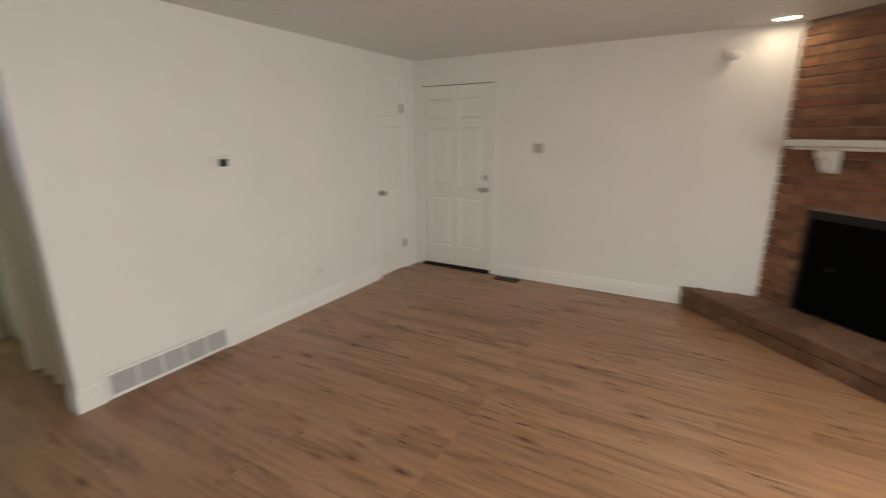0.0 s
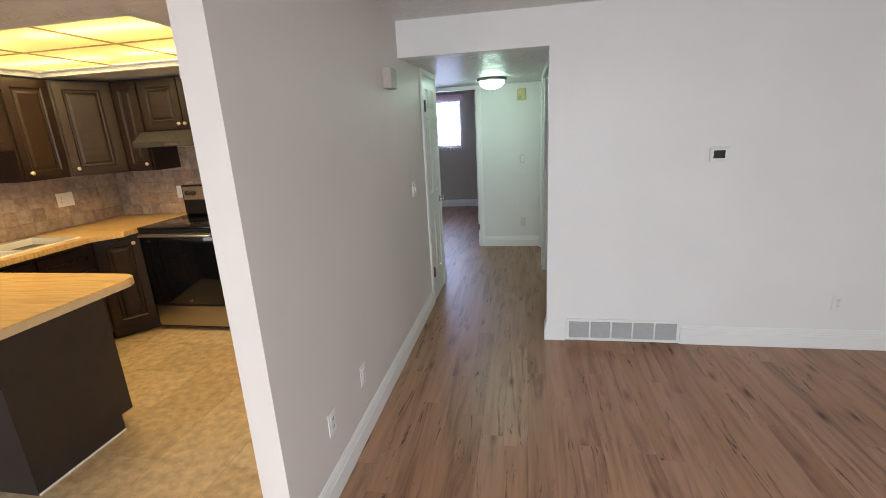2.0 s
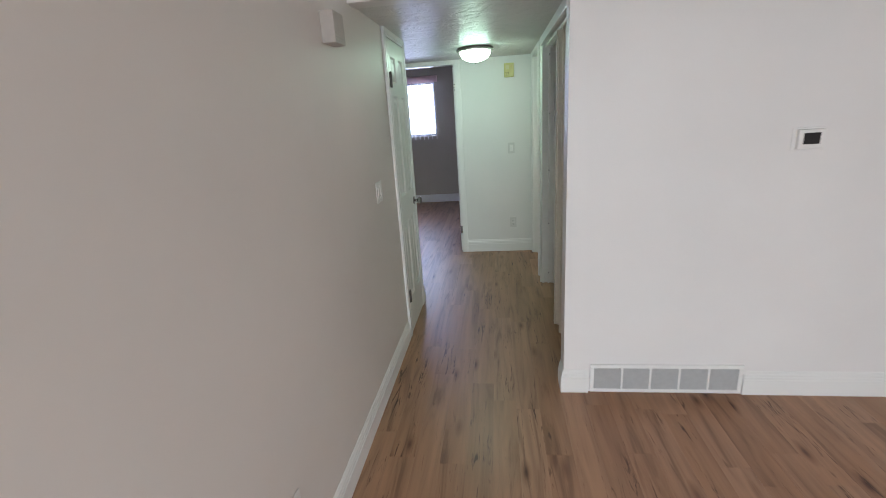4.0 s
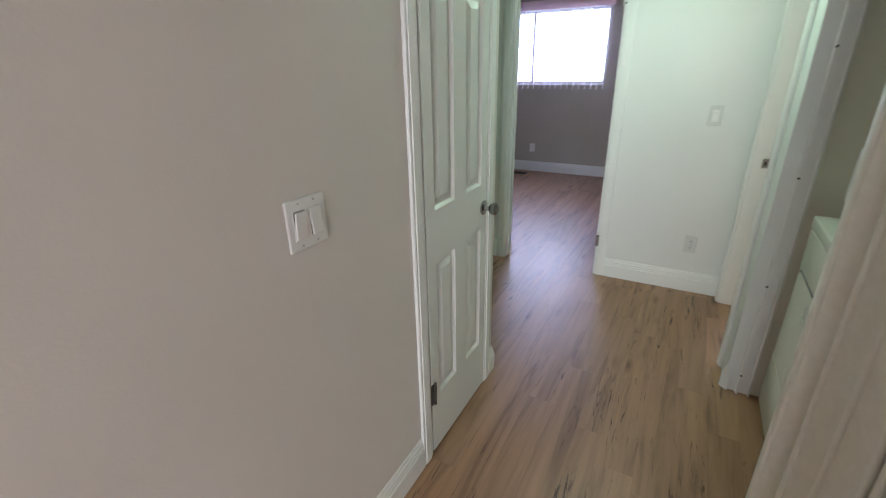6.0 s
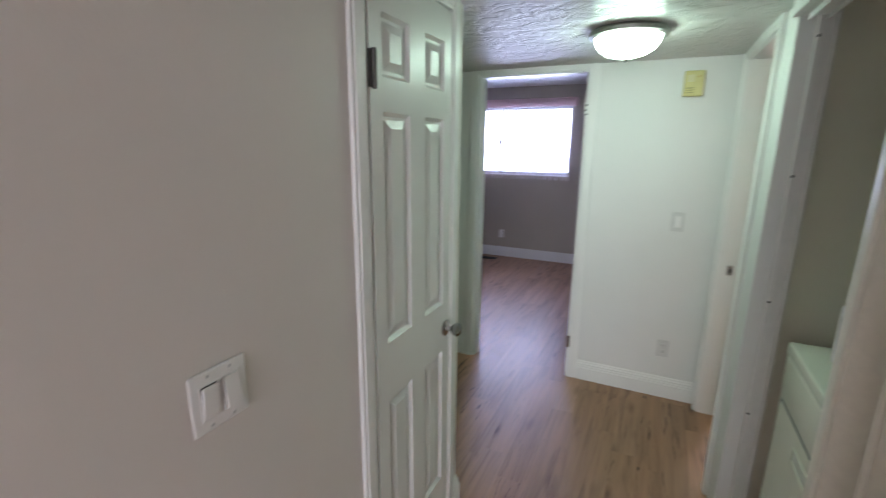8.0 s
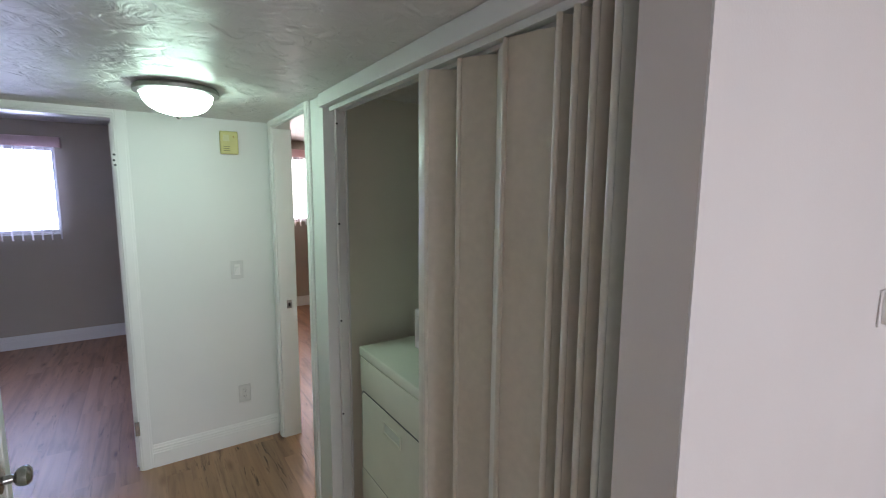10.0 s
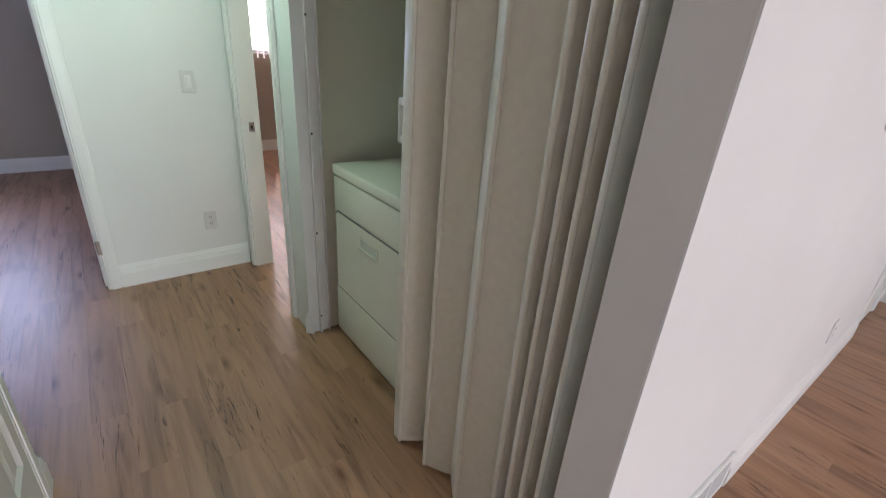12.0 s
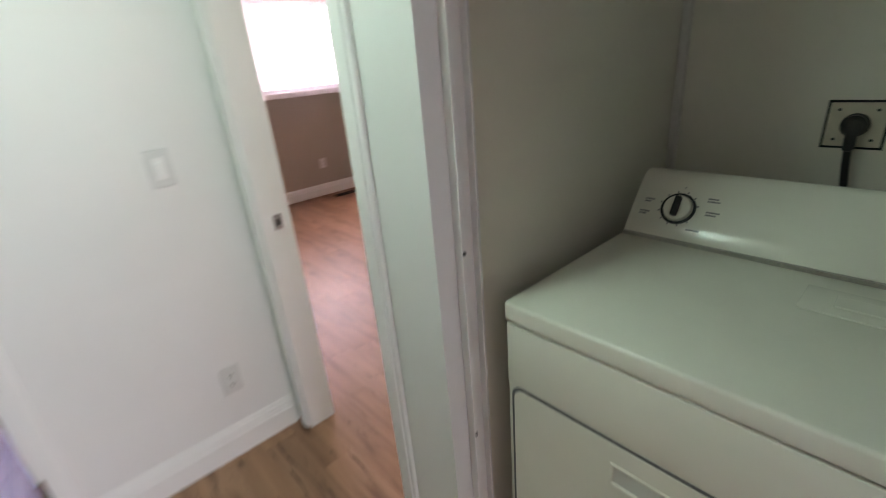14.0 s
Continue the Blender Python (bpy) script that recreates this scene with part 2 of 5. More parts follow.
structure("wall_laundry_side", boxes((1.17, XB + 0.1, 1.722, 1.87, 0, 2.6), (XB + 0.1, 4.7, 1.775, 1.87, 0, 2.6)), WALL_CLOSET, "greige side wall of the laundry closet", "wall")
structure("wall_bedroom_divider", boxes((0.98, 1.08, 2.86, YC, 0, 2.6)), WALL_BED, "taupe wall between the two bedrooms", "wall")
structure("wall_bedroom_north", boxes((-3.2, -1.98, YB, YB + 0.12, 0, 2.6), (-0.38, 1.03, YB, YB + 0.12, 0, 2.6), (-1.98, -0.38, YB, YB + 0.12, 0, 1.2), (-1.98, -0.38, YB, YB + 0.12, 2.1, 2.6)),
          WALL_BED, "taupe bedroom wall with a window", "wall")
structure("wall_bedroom_two_north", boxes((1.03, 1.9, YC, YC + 0.12, 0, 2.6), (3.7, 4.7, YC, YC + 0.12, 0, 2.6), (1.9, 3.7, YC, YC + 0.12, 0, 1.24), (1.9, 3.7, YC, YC + 0.12, 2.14, 2.6)),
          WALL_BED, "taupe second bedroom wall with a window", "wall")
structure("wall_bedroom_west", boxes((-3.2, -3.1, 2.86, YB, 0, 2.6), (-3.2, -1.82, 2.82, 2.86, 0, 2.6)), WALL_BED, "taupe bedroom side wall", "wall")
structure("wall_bedroom_east", boxes((4.6, 4.7, 1.87, YC, 0, 2.6)), WALL_BED, "taupe bedroom side wall", "wall")

structure("ceiling_living", boxes((XW - 0.12, XE + 0.12, YS - 0.12, YN, LIV, LIV + 0.1)), CEIL, "white textured living room ceiling", "ceiling")
structure("ceiling_hall", boxes((-1.8, HX, 0.15, 2.746, HALL, HALL + 0.1)), CEIL, "white knockdown-textured hallway ceiling", "ceiling")
structure("ceiling_laundry", boxes((1.117, XB, 0.15, 1.722, 2.10, 2.2)), CEIL, "white ceiling of the laundry closet", "ceiling")
structure("ceiling_bedroom", boxes((-3.2, 0.98, 2.86, YB, BED, BED + 0.1)), CEIL, "white textured bedroom ceiling", "ceiling")
structure("ceiling_bedroom_two", boxes((1.08, 4.7, 1.87, YC, BED, BED + 0.1)), CEIL, "white textured bedroom ceiling", "ceiling")
structure("ceiling_kitchen", boxes((XW, -2.85, -2.0, 0.62, KIT, LIV - 0.004), (-0.82, -0.11, -2.0, 0.62, KIT, LIV - 0.004),
                                   (-2.85, -0.82, -2.0, -1.31, KIT, LIV - 0.004), (-2.85, -0.82, -0.06, 0.62, KIT, LIV - 0.004)),
          CEIL, "white lowered kitchen ceiling round a light panel", "ceiling")
structure("ground", boxes((-300, 300, -300, 300, -0.4, -0.12)), material("lawn", (0.07, 0.09, 0.04), 0.9), "green ground outside", "ground")
floor = structure("floor", boxes((XW - 0.12, 4.7, YS - 0.12, 6.27, -0.1, -0.006)), DARK_GAP, "wood-look vinyl plank floor", "floor")

# ---- further materials ----
def speckled(name, color, rough, scale, amount, metal=0.0, depth=0.05):
    m = material(name, color, rough, metal)
    n = nd(m, "ShaderNodeTexNoise", Scale=scale, Detail=5.0)
    link(m, coords(m), n.inputs["Vector"])
    lo = tuple(v * (1 - amount) for v in color)
    hi = tuple(min(1, v * (1 + amount)) for v in color)
    link(m, ramp(m, n.outputs[0], [(0.3, lo), (0.7, hi)]), bsdf(m).inputs["Base Color"])
    bump(m, n.outputs[0], depth, 0.001)
    return m


NICKEL = speckled("brushed_nickel", (0.40, 0.39, 0.38), 0.22, 220, 0.08, 1.0)
HINGE = speckled("aged_hinge_metal", (0.10, 0.094, 0.087), 0.42, 150, 0.2, 0.7)
BRONZE = speckled("brushed_bronze_ring", (0.30, 0.29, 0.27), 0.4, 90, 0.15, 1.0)
PLASTIC = speckled("white_plastic", (0.79, 0.78, 0.76), 0.35, 30, 0.02)
ALMOND = speckled("aged_almond_plastic", (0.62, 0.56, 0.24), 0.45, 20, 0.06)
BLACK = speckled("black_plastic", (0.012, 0.012, 0.013), 0.4, 60, 0.3)
GREYBAR = speckled("grey_print", (0.18, 0.18, 0.18), 0.6, 60, 0.1)
ENAMEL = speckled("white_enamel", (0.80, 0.795, 0.70), 0.20, 9, 0.02, 0.0, 0.02)
VINYL = speckled("beige_vinyl_fold", (0.74, 0.69, 0.605), 0.30, 40, 0.04, 0.0, 0.04)
VENTMET = speckled("grille_enamel", (0.50, 0.50, 0.495), 0.4, 40, 0.04)
# dark colour that carries the shade behind slats and in narrow gaps
VENTDARK = speckled("grille_shadow_gap", (0.12, 0.12, 0.12), 0.7, 20, 0.1)
CABINET = speckled("dark_stained_cabinet", (0.019, 0.0095, 0.0062), 0.40, 35, 0.25, 0.0, 0.1)
bsdf(CABINET).inputs["Specular IOR Level"].default_value = 0.35
PANEL_DARK = speckled("dark_painted_panel", (0.022, 0.0165, 0.014), 0.5, 12, 0.15)
STEEL = speckled("stainless_steel", (0.42, 0.40, 0.37), 0.32, 120, 0.08, 1.0)
OVENGLASS = material("black_oven_glass", (0.006, 0.006, 0.007), 0.06)
SINK = speckled("sink_enamel", (0.75, 0.73, 0.68), 0.2, 8, 0.03)
MORTAR = speckled("mortar", (0.23, 0.155, 0.115), 0.9, 90, 0.25, 0.0, 0.4)
# near-zero colour and specular, so that the firebox opening stays black
FIREBOX_BLACK = speckled("near_black_firebox", (0.003, 0.003, 0.003), 0.95, 30, 0.4)
bsdf(FIREBOX_BLACK).inputs["Specular IOR Level"].default_value = 0.03
IRON = speckled("black_iron", (0.02, 0.02, 0.021), 0.45, 80, 0.3, 0.6)


def counter_material():
    m = material("butcher_block_laminate", (0.55, 0.36, 0.15), 0.34)
    n = nd(m, "ShaderNodeTexNoise", Scale=1.0, Detail=6.0, Distortion=0.4)
    link(m, coords(m, (5, 70, 20)), n.inputs["Vector"])
    link(m, ramp(m, n.outputs[0], [(0.3, (0.42, 0.25, 0.085)), (0.5, (0.56, 0.36, 0.14)), (0.72, (0.66, 0.45, 0.20))]), bsdf(m).inputs["Base Color"])
    return m


COUNTER = counter_material()


def by_piece(name, colors, rough, scale, depth, mottle=0.35):
    """Stone or clay whose tone changes from piece to piece."""
    m = material(name, colors[0], rough)
    info = m.node_tree.nodes.new("ShaderNodeObjectInfo")
    isl = m.node_tree.nodes.new("ShaderNodeNewGeometry")
    rnd = nd(m, "ShaderNodeMath")
    rnd.operation = 'ADD'
    link(m, info.outputs["Random"], rnd.inputs[0])
    link(m, isl.outputs["Random Per Island"], rnd.inputs[1])
    fr = nd(m, "ShaderNodeMath")
    fr.operation = 'FRACT'
    link(m, rnd.outputs[0], fr.inputs[0])
    base = ramp(m, fr.outputs[0], [(i / (len(colors) - 1), c) for i, c in enumerate(colors)])
    n = nd(m, "ShaderNodeTexNoise", Scale=scale, Detail=6.0, Roughness=0.6)
    n2 = nd(m, "ShaderNodeTexNoise", Scale=scale * 9, Detail=3.0)
    c = coords(m)
    link(m, c, n.inputs["Vector"])
    link(m, c, n2.inputs["Vector"])
    f = ramp(m, n.outputs[0], [(0.3, (1 - mottle,) * 3), (0.68, (1 + mottle * 0.5,) * 3)])
    f2 = ramp(m, n2.outputs[0], [(0.35, (0.85,) * 3), (0.6, (1.05,) * 3)])
    link(m, mix(m, 1.0, mix(m, 1.0, base, f, 'MULTIPLY'), f2, 'MULTIPLY'), bsdf(m).inputs["Base Color"])
    bump(m, mix(m, 0.4, n.outputs[0], n2.outputs[0]), depth, 0.004)
    return m


BRICK = by_piece("fired_brick", [(0.22, 0.085, 0.045), (0.30, 0.13, 0.07), (0.16, 0.065, 0.038), (0.36, 0.17, 0.095), (0.24, 0.095, 0.05)], 0.8, 14, 0.6, 0.5)
HEARTHBRICK = by_piece("hearth_brick", [(0.19, 0.095, 0.055), (0.24, 0.13, 0.08), (0.16, 0.08, 0.05)], 0.7, 18, 0.4)
SPLASH = by_piece("tumbled_stone_tile", [(0.40, 0.30, 0.23), (0.30, 0.22, 0.18), (0.47, 0.36, 0.28), (0.36, 0.25, 0.19), (0.43, 0.35, 0.29)], 0.5, 22, 0.25)
GROUT = speckled("tile_grout", (0.38, 0.30, 0.235), 0.9, 60, 0.15)
STONEFLOOR = by_piece("stone_look_vinyl_tile", [(0.50, 0.36, 0.20), (0.56, 0.42, 0.25), (0.52, 0.385, 0.22), (0.46, 0.335, 0.185)], 0.42, 17, 0.15, 0.36)


def emitter(name, color, strength):
    m = bpy.data.materials.new(name)
    m.use_nodes = True
    m.node_tree.nodes.clear()
    o = m.node_tree.nodes.new("ShaderNodeOutputMaterial")
    e = nd(m, "ShaderNodeEmission", Strength=strength)
    e.inputs["Color"].default_value = (*color, 1)
    link(m, e.outputs[0], o.inputs[0])
    return m


def translucent(name, color, share=0.6, rough=0.4):
    """Thin sheet that scatters light through itself."""
    m = material(name, color, rough)
    o = [n for n in m.node_tree.nodes if n.type == 'OUTPUT_MATERIAL'][0]
    t = nd(m, "ShaderNodeBsdfTranslucent")
    t.inputs["Color"].default_value = (*color, 1)
    x = nd(m, "ShaderNodeMixShader")
    x.inputs[0].default_value = share
    link(m, bsdf(m).outputs[0], x.inputs[1])
    link(m, t.outputs[0], x.inputs[2])
    link(m, x.outputs[0], o.inputs[0])
    return m


SLAT = translucent("blind_slat_fabric", (0.80, 0.78, 0.80), 0.45, 0.5)
ACRYLIC = translucent("yellowed_acrylic_panel", (0.99, 0.91, 0.64), 0.85, 0.3)
TUBE = emitter("fluorescent_tube", (1.0, 0.88, 0.60), 108.0)
DOME = emitter("lit_opal_glass", (0.60, 1.0, 0.83), 49.0)
CANLIGHT = emitter("lit_downlight", (1.0, 0.93, 0.8), 70.0)
BRIGHT = emitter("overcast_brightness", (0.70, 0.80, 1.0), 6.5)


def glass_material():
    m = material("window_glass", (1, 1, 1), 0.02)
    bsdf(m).inputs["Transmission Weight"].default_value = 1.0
    bsdf(m).inputs["IOR"].default_value = 1.05
    return m


GLASS = glass_material()


# ---- trim: baseboards, casings, doors ----
BB = [(0.0005, 0.0005), (0.016, 0.0005), (0.016, 0.088), (0.0125, 0.093), (0.0125, 0.104), (0.010, 0.108), (0.010, 0.119), (0.006, 0.124), (0.004, 0.136), (0.0005, 0.140)]


def baseboard_run(p, q, mitre0=0.0, mitre1=0.0):
    """A length of baseboard; the room lies to the left of the way from p to q."""
    p, q = Vector(p), Vector(q)
    d = (q - p).normalized()
    n = Vector((-d.y, d.x))
    bm = bmesh.new()
    a, b = [], []
    for o, h in BB:
        pa = p + n * o - d * (o * mitre0)
        pb = q + n * o + d * (o * mitre1)
        a.append(bm.verts.new((pa.x, pa.y, h)))
        b.append(bm.verts.new((pb.x, pb.y, h)))
    k = len(BB)
    bm.faces.new(a)
    bm.faces.new(b)
    for i in range(k):
        bm.faces.new((a[i], a[(i + 1) % k], b[(i + 1) % k], b[i]))
    return bm


def baseboard(name_label, *runs):
    return structure("baseboard", merged(*[baseboard_run(*r) for r in runs]), TRIM, name_label, "baseboard")


HW = 1.015
baseboard("white stepped baseboard along the partition wall", ((0, 0.655), (0, -1.95), 0, 0), )
baseboard("white stepped baseboard round the partition corner", ((0, 1.345), (0, 1.294), 1, 0), ((-0.6, 1.345), (0, 1.345), 0, 1))
baseboard("white baseboard along the living room wall", ((3.74, YN), (1.955, YN)), ((1.15, YN), (HW, YN), 0, 1), ((HW, YN), (HW, 0.138), 1, 0))
baseboard("white baseboard along the entry wall", ((XE, -2.89), (XE, -1.01)))
baseboard("white stepped baseboard at the hallway end", ((HX - 0.018, 2.746), (0.315, 2.746)))
baseboard("white baseboard beside the bedroom door", ((-0.53, 2.746), (-1.7, 2.746)))
baseboard("white baseboard wrapped round the short wall", ((HX, 1.891), (HX, 1.719), 0, 1), ((HX, 1.719), (1.106, 1.719), 1, 0))
baseboard("white stepped baseboard along the bedroom window wall", ((0.98, YB), (-3.1, YB)))
baseboard("white stepped baseboard along the second bedroom's window wall", ((4.6, YC), (1.08, YC)))
baseboard("white stepped baseboard in the bedroom", ((0.98, 2.86), (0.98, YB)))


def casing(w, h, face=0.058, thick=0.014, depth=0.11):
    """Door frame in local axes: opening from x 0 to w, front wall face at y 0, wall thickness depth."""
    out = []
    for s in ((-face, 0.006), (w - 0.006, w + face)):
        bm = merged(bevelled(s[0], s[1], -thick, -0.0005, 0, h + face, 0.004), bevelled(s[0] + 0.012, s[1] - 0.012, -thick - 0.004, -thick + 0.002, 0, h + face - 0.012, 0.002))
        out.append(("casing_side", bm))
    out.append(("casing_head", merged(bevelled(0.006, w - 0.006, -thick, -0.0005, h - 0.006, h + face, 0.004),
                                      bevelled(0.0, w, -thick - 0.004, -thick + 0.002, h + 0.008, h + face - 0.012, 0.002))))
    jt = 0.014
    out.append(("jamb", boxes((0.0005, jt, 0, depth, 0, h - jt))))
    out.append(("jamb", boxes((w - jt, w - 0.0005, 0, depth, 0, h - jt))))
    out.append(("jamb_head", boxes((0.0005, w - 0.0005, 0, depth, h - jt, h - 0.0005))))
    return out


def door_frame(name, label, at, turn, w, h, depth=0.11, thick=0.014):
    ob = thing(name, label, "door frame", at, turn, "", "structure")
    for n, bm in casing(w, h, thick=thick, depth=depth):
        part(n, bm, TRIM, ob)
    return ob


RING = ((0.0, 0.0), (0.010, 0.011), (0.018, 0.011), (0.042, 0.0025))


def panel_slab(w, h, t, xs, zs):
    """A slab with a grid of raised panels: xs and zs are pairs of panel limits."""
    def cells(limits, full):
        cuts, at = [], 0.0
        for a, b in limits:
            cuts.append((at, a, False))
            cuts.append((a, b, True))
            at = b
        cuts.append((at, full, False))
        return cuts
    frame_bm, panels = bmesh.new(), []
    for x0, x1, px in cells(xs, w):
        for z0, z1, pz in cells(zs, h):
            if px and pz:
                bm = bmesh.new()
                for side, flip in ((0.0, 1), (t, -1)):
                    rings = []
                    for inset, dep in RING:
                        k = min(inset, (x1 - x0) * 0.35, (z1 - z0) * 0.35)
                        y = side + dep * flip
                        rings.append([bm.verts.new(c) for c in ((x0 + k, y, z0 + k), (x1 - k, y, z0 + k), (x1 - k, y, z1 - k), (x0 + k, y, z1 - k))])
                    for a, b in zip(rings, rings[1:]):
                        for i in range(4):
                            bm.faces.new((a[i], a[(i + 1) % 4], b[(i + 1) % 4], b[i]))
                    bm.faces.new(rings[-1])
                panels.append(bm)
            else:
                box(frame_bm, x0, x1, 0, t, z0, z1)
    return frame_bm, panels


def knob(parent, x, z, y=0.0, r=0.026, mat=None):
    """A round door knob on its rose, pointing to -y."""
    mat = mat or NICKEL
    bm = lathe([(0, 0), (0.030, 0), (0.031, 0.006), (0.012, 0.010), (0.010, 0.028), (0.020, 0.034), (r, 0.046), (r * 0.98, 0.056), (0.017, 0.063), (0, 0.065)], 28)
    moved(bm, pose(x, y, z, 90))
    return part("door_knob", bm, mat, parent, "round satin nickel knob", True)


def hinge(parent, x, z, y=-0.004, h=0.09):
    bm = merged(boxes((x - 0.018, x + 0.016, y - 0.002, y + 0.003, z - h / 2, z + h / 2)), moved(lathe([(0, -h / 2 - 0.004), (0.006, -h / 2 - 0.003), (0.0065, h / 2 + 0.003), (0, h / 2 + 0.004)], 12), pose(x, y - 0.004, z)))
    return part("hinge", bm, HINGE, parent, "dark worn metal hinge", True)


def six_panel_door(name, label, at, turn, w, h, knob_x, hinge_x, t=0.035, y0=0.0, xs=None, zs=None):
    ob = thing(name, label, "door", at, turn, "", "structure")
    st = 0.105 if w > 0.6 else 0.085
    mid = 0.10 if w > 0.6 else 0.07
    pw = (w - 2 * st - mid) / 2
    k = h / 2.02
    frame_bm, panels = panel_slab(w, h, t, xs or ((st, st + pw), (w - st - pw, w - st)), zs or ((0.23 * k, 0.82 * k), (0.94 * k, 1.585 * k), (1.68 * k, 1.89 * k)))
    moved(frame_bm, pose(0, y0, 0.0))
    leaf = part("leaf", frame_bm, DOOR, ob)
    for bm in panels:
        part("panel", moved(bm, pose(0, y0, 0)), DOOR, leaf)
    knob(ob, knob_x, 0.91, y0)
    for z in (0.285, 1.775):
        if hinge_x is not None:
            hinge(ob, hinge_x, z, y0 - 0.003)
    return ob


# hall closet door in the partition (front faces the hall, +x)
door_frame("door_1", "white painted door casing round the hall closet", (0, 0.715, 0), 90, 0.52, 2.045)
six_panel_door("door_2", "closed white six-panel closet door with nickel knob", (0.014, 0.731, 0.012), 90, 0.488, 2.015, 0.458, 0.010, xs=((0.057, 0.202), (0.296, 0.434)), zs=((0.256, 0.822), (1.012, 1.674), (1.762, 1.918)))
# bedroom doors
door_frame("door_3", "white painted casing of the bedroom doorway", (-0.47, 2.746, 0), 0, 0.725, 2.055)
door_frame("door_4", "white painted casing of the second bedroom's doorway", (HX, 2.66, 0), -90, 0.71, 2.055)
part("stop", boxes((0.014, 0.026, 0.05, 0.08, 0, 2.02)), TRIM, bpy.data.objects["door_3"])
part("stop", boxes((0.699, 0.711, 0.05, 0.08, 0, 2.02)), TRIM, bpy.data.objects["door_3"])
six_panel_door("door_6", "open white bedroom door swung against the wall", (1.19, 1.905, 0.012), 2, 0.68, 2.01, 0.62, None, 0.035)
part("strike_plate", boxes((0.0142, 0.0165, 0.045, 0.075, 0.890, 0.945)), NICKEL, bpy.data.objects["door_4"], "small metal strike plate")
part("strike_hole", boxes((0.0150, 0.0170, 0.054, 0.066, 0.905, 0.928)), BLACK, bpy.data.objects["door_4"])
part("strike_plate", boxes((0.708, 0.7108, 0.030, 0.052, 0.95, 1.005)), NICKEL, bpy.data.objects["door_3"], "small metal strike plate")
for z in (0.27, 1.82):
    part("hinge", boxes((0.706, 0.728, -0.0215, -0.0185, z - 0.042, z + 0.042)), NICKEL if z < 1 else TRIM, bpy.data.objects["door_3"], "hinge leaf left on the door jamb")
for dx, z in ((0.717, 1.845), (0.714, 1.815), (0.718, 1.79)):
    part("screw_hole", moved(lathe([(0, 0), (0.006, 0), (0.006, 0.001), (0, 0.001)], 10), pose(dx, -0.0216, z, 90)), BLACK, bpy.data.objects["door_3"])


# living room doors
six_panel_door("door_7", "closed white closet door beside the entry", (3.814, YN + 0.002, 0.02), 0, 0.466, 2.02, 0.045, 0.462)
door_frame("door_8", "white painted casing of the coat closet", (3.80, YN, 0), 0, 0.49, 2.05, 0.11, 0.005)
door_frame("door_9", "white painted casing of the entry door", (XE, -0.045, 0), -90, 0.90, 2.055, 0.11, 0.005)
entry = six_panel_door("door_10", "closed white entry door with deadbolt and dark sweep", (XE + 0.004, -0.061, 0.03), -90, 0.868, 2.0, 0.80, None, 0.044)
part("deadbolt", moved(lathe([(0, 0), (0.030, 0), (0.030, 0.008), (0.022, 0.016), (0.008, 0.018), (0.007, 0.03), (0, 0.031)], 24), pose(0.80, 0, 1.04, 90)), NICKEL, entry, "round nickel deadbolt", True)
part("door_sweep", boxes((0, 0.868, -0.006, 0.03, -0.028, 0.004)), BLACK, entry, "black rubber sweep")
structure("threshold", bevelled(XE - 0.03, XE + 0.1, -0.93, -0.06, 0.0005, 0.012, 0.004), IRON, "dark metal threshold under the entry door", "threshold")
structure("transition_strip", bevelled(-3.1, 0.0, -1.955, -1.90, -0.004, 0.006, 0.003), speckled("wood_threshold", (0.20, 0.11, 0.06), 0.45, 30, 0.2), "brown wooden strip between plank and tile floor", "threshold")


# ---- small wall fittings ----
def outlet(at, turn, label="white duplex wall outlet with cover plate", mat=None):
    ob = thing("wall_outlet", label, "outlet", at, turn, "wall outlets")
    part("plate", bevelled(-0.036, 0.036, -0.006, -0.0005, -0.058, 0.058, 0.0035), mat or PLASTIC, ob)
    for dz in (-0.0195, 0.0195):
        rec = part("receptacle", bevelled(-0.0165, 0.0165, -0.0085, -0.005, dz - 0.0145, dz + 0.0145, 0.003), mat or PLASTIC, ob)
        part("slots", boxes((-0.0075, -0.0050, -0.0091, -0.0080, dz - 0.003, dz + 0.007), (0.0050, 0.0075, -0.0091, -0.0080, dz - 0.003, dz + 0.007),
                            (-0.002, 0.002, -0.0091, -0.0080, dz - 0.010, dz - 0.006)), BLACK, rec)
    part("screw", moved(lathe([(0, 0), (0.003, 0), (0.0025, 0.001), (0, 0.0012)], 10), pose(0, -0.006, 0, 90)), VENTMET, ob)
    return ob


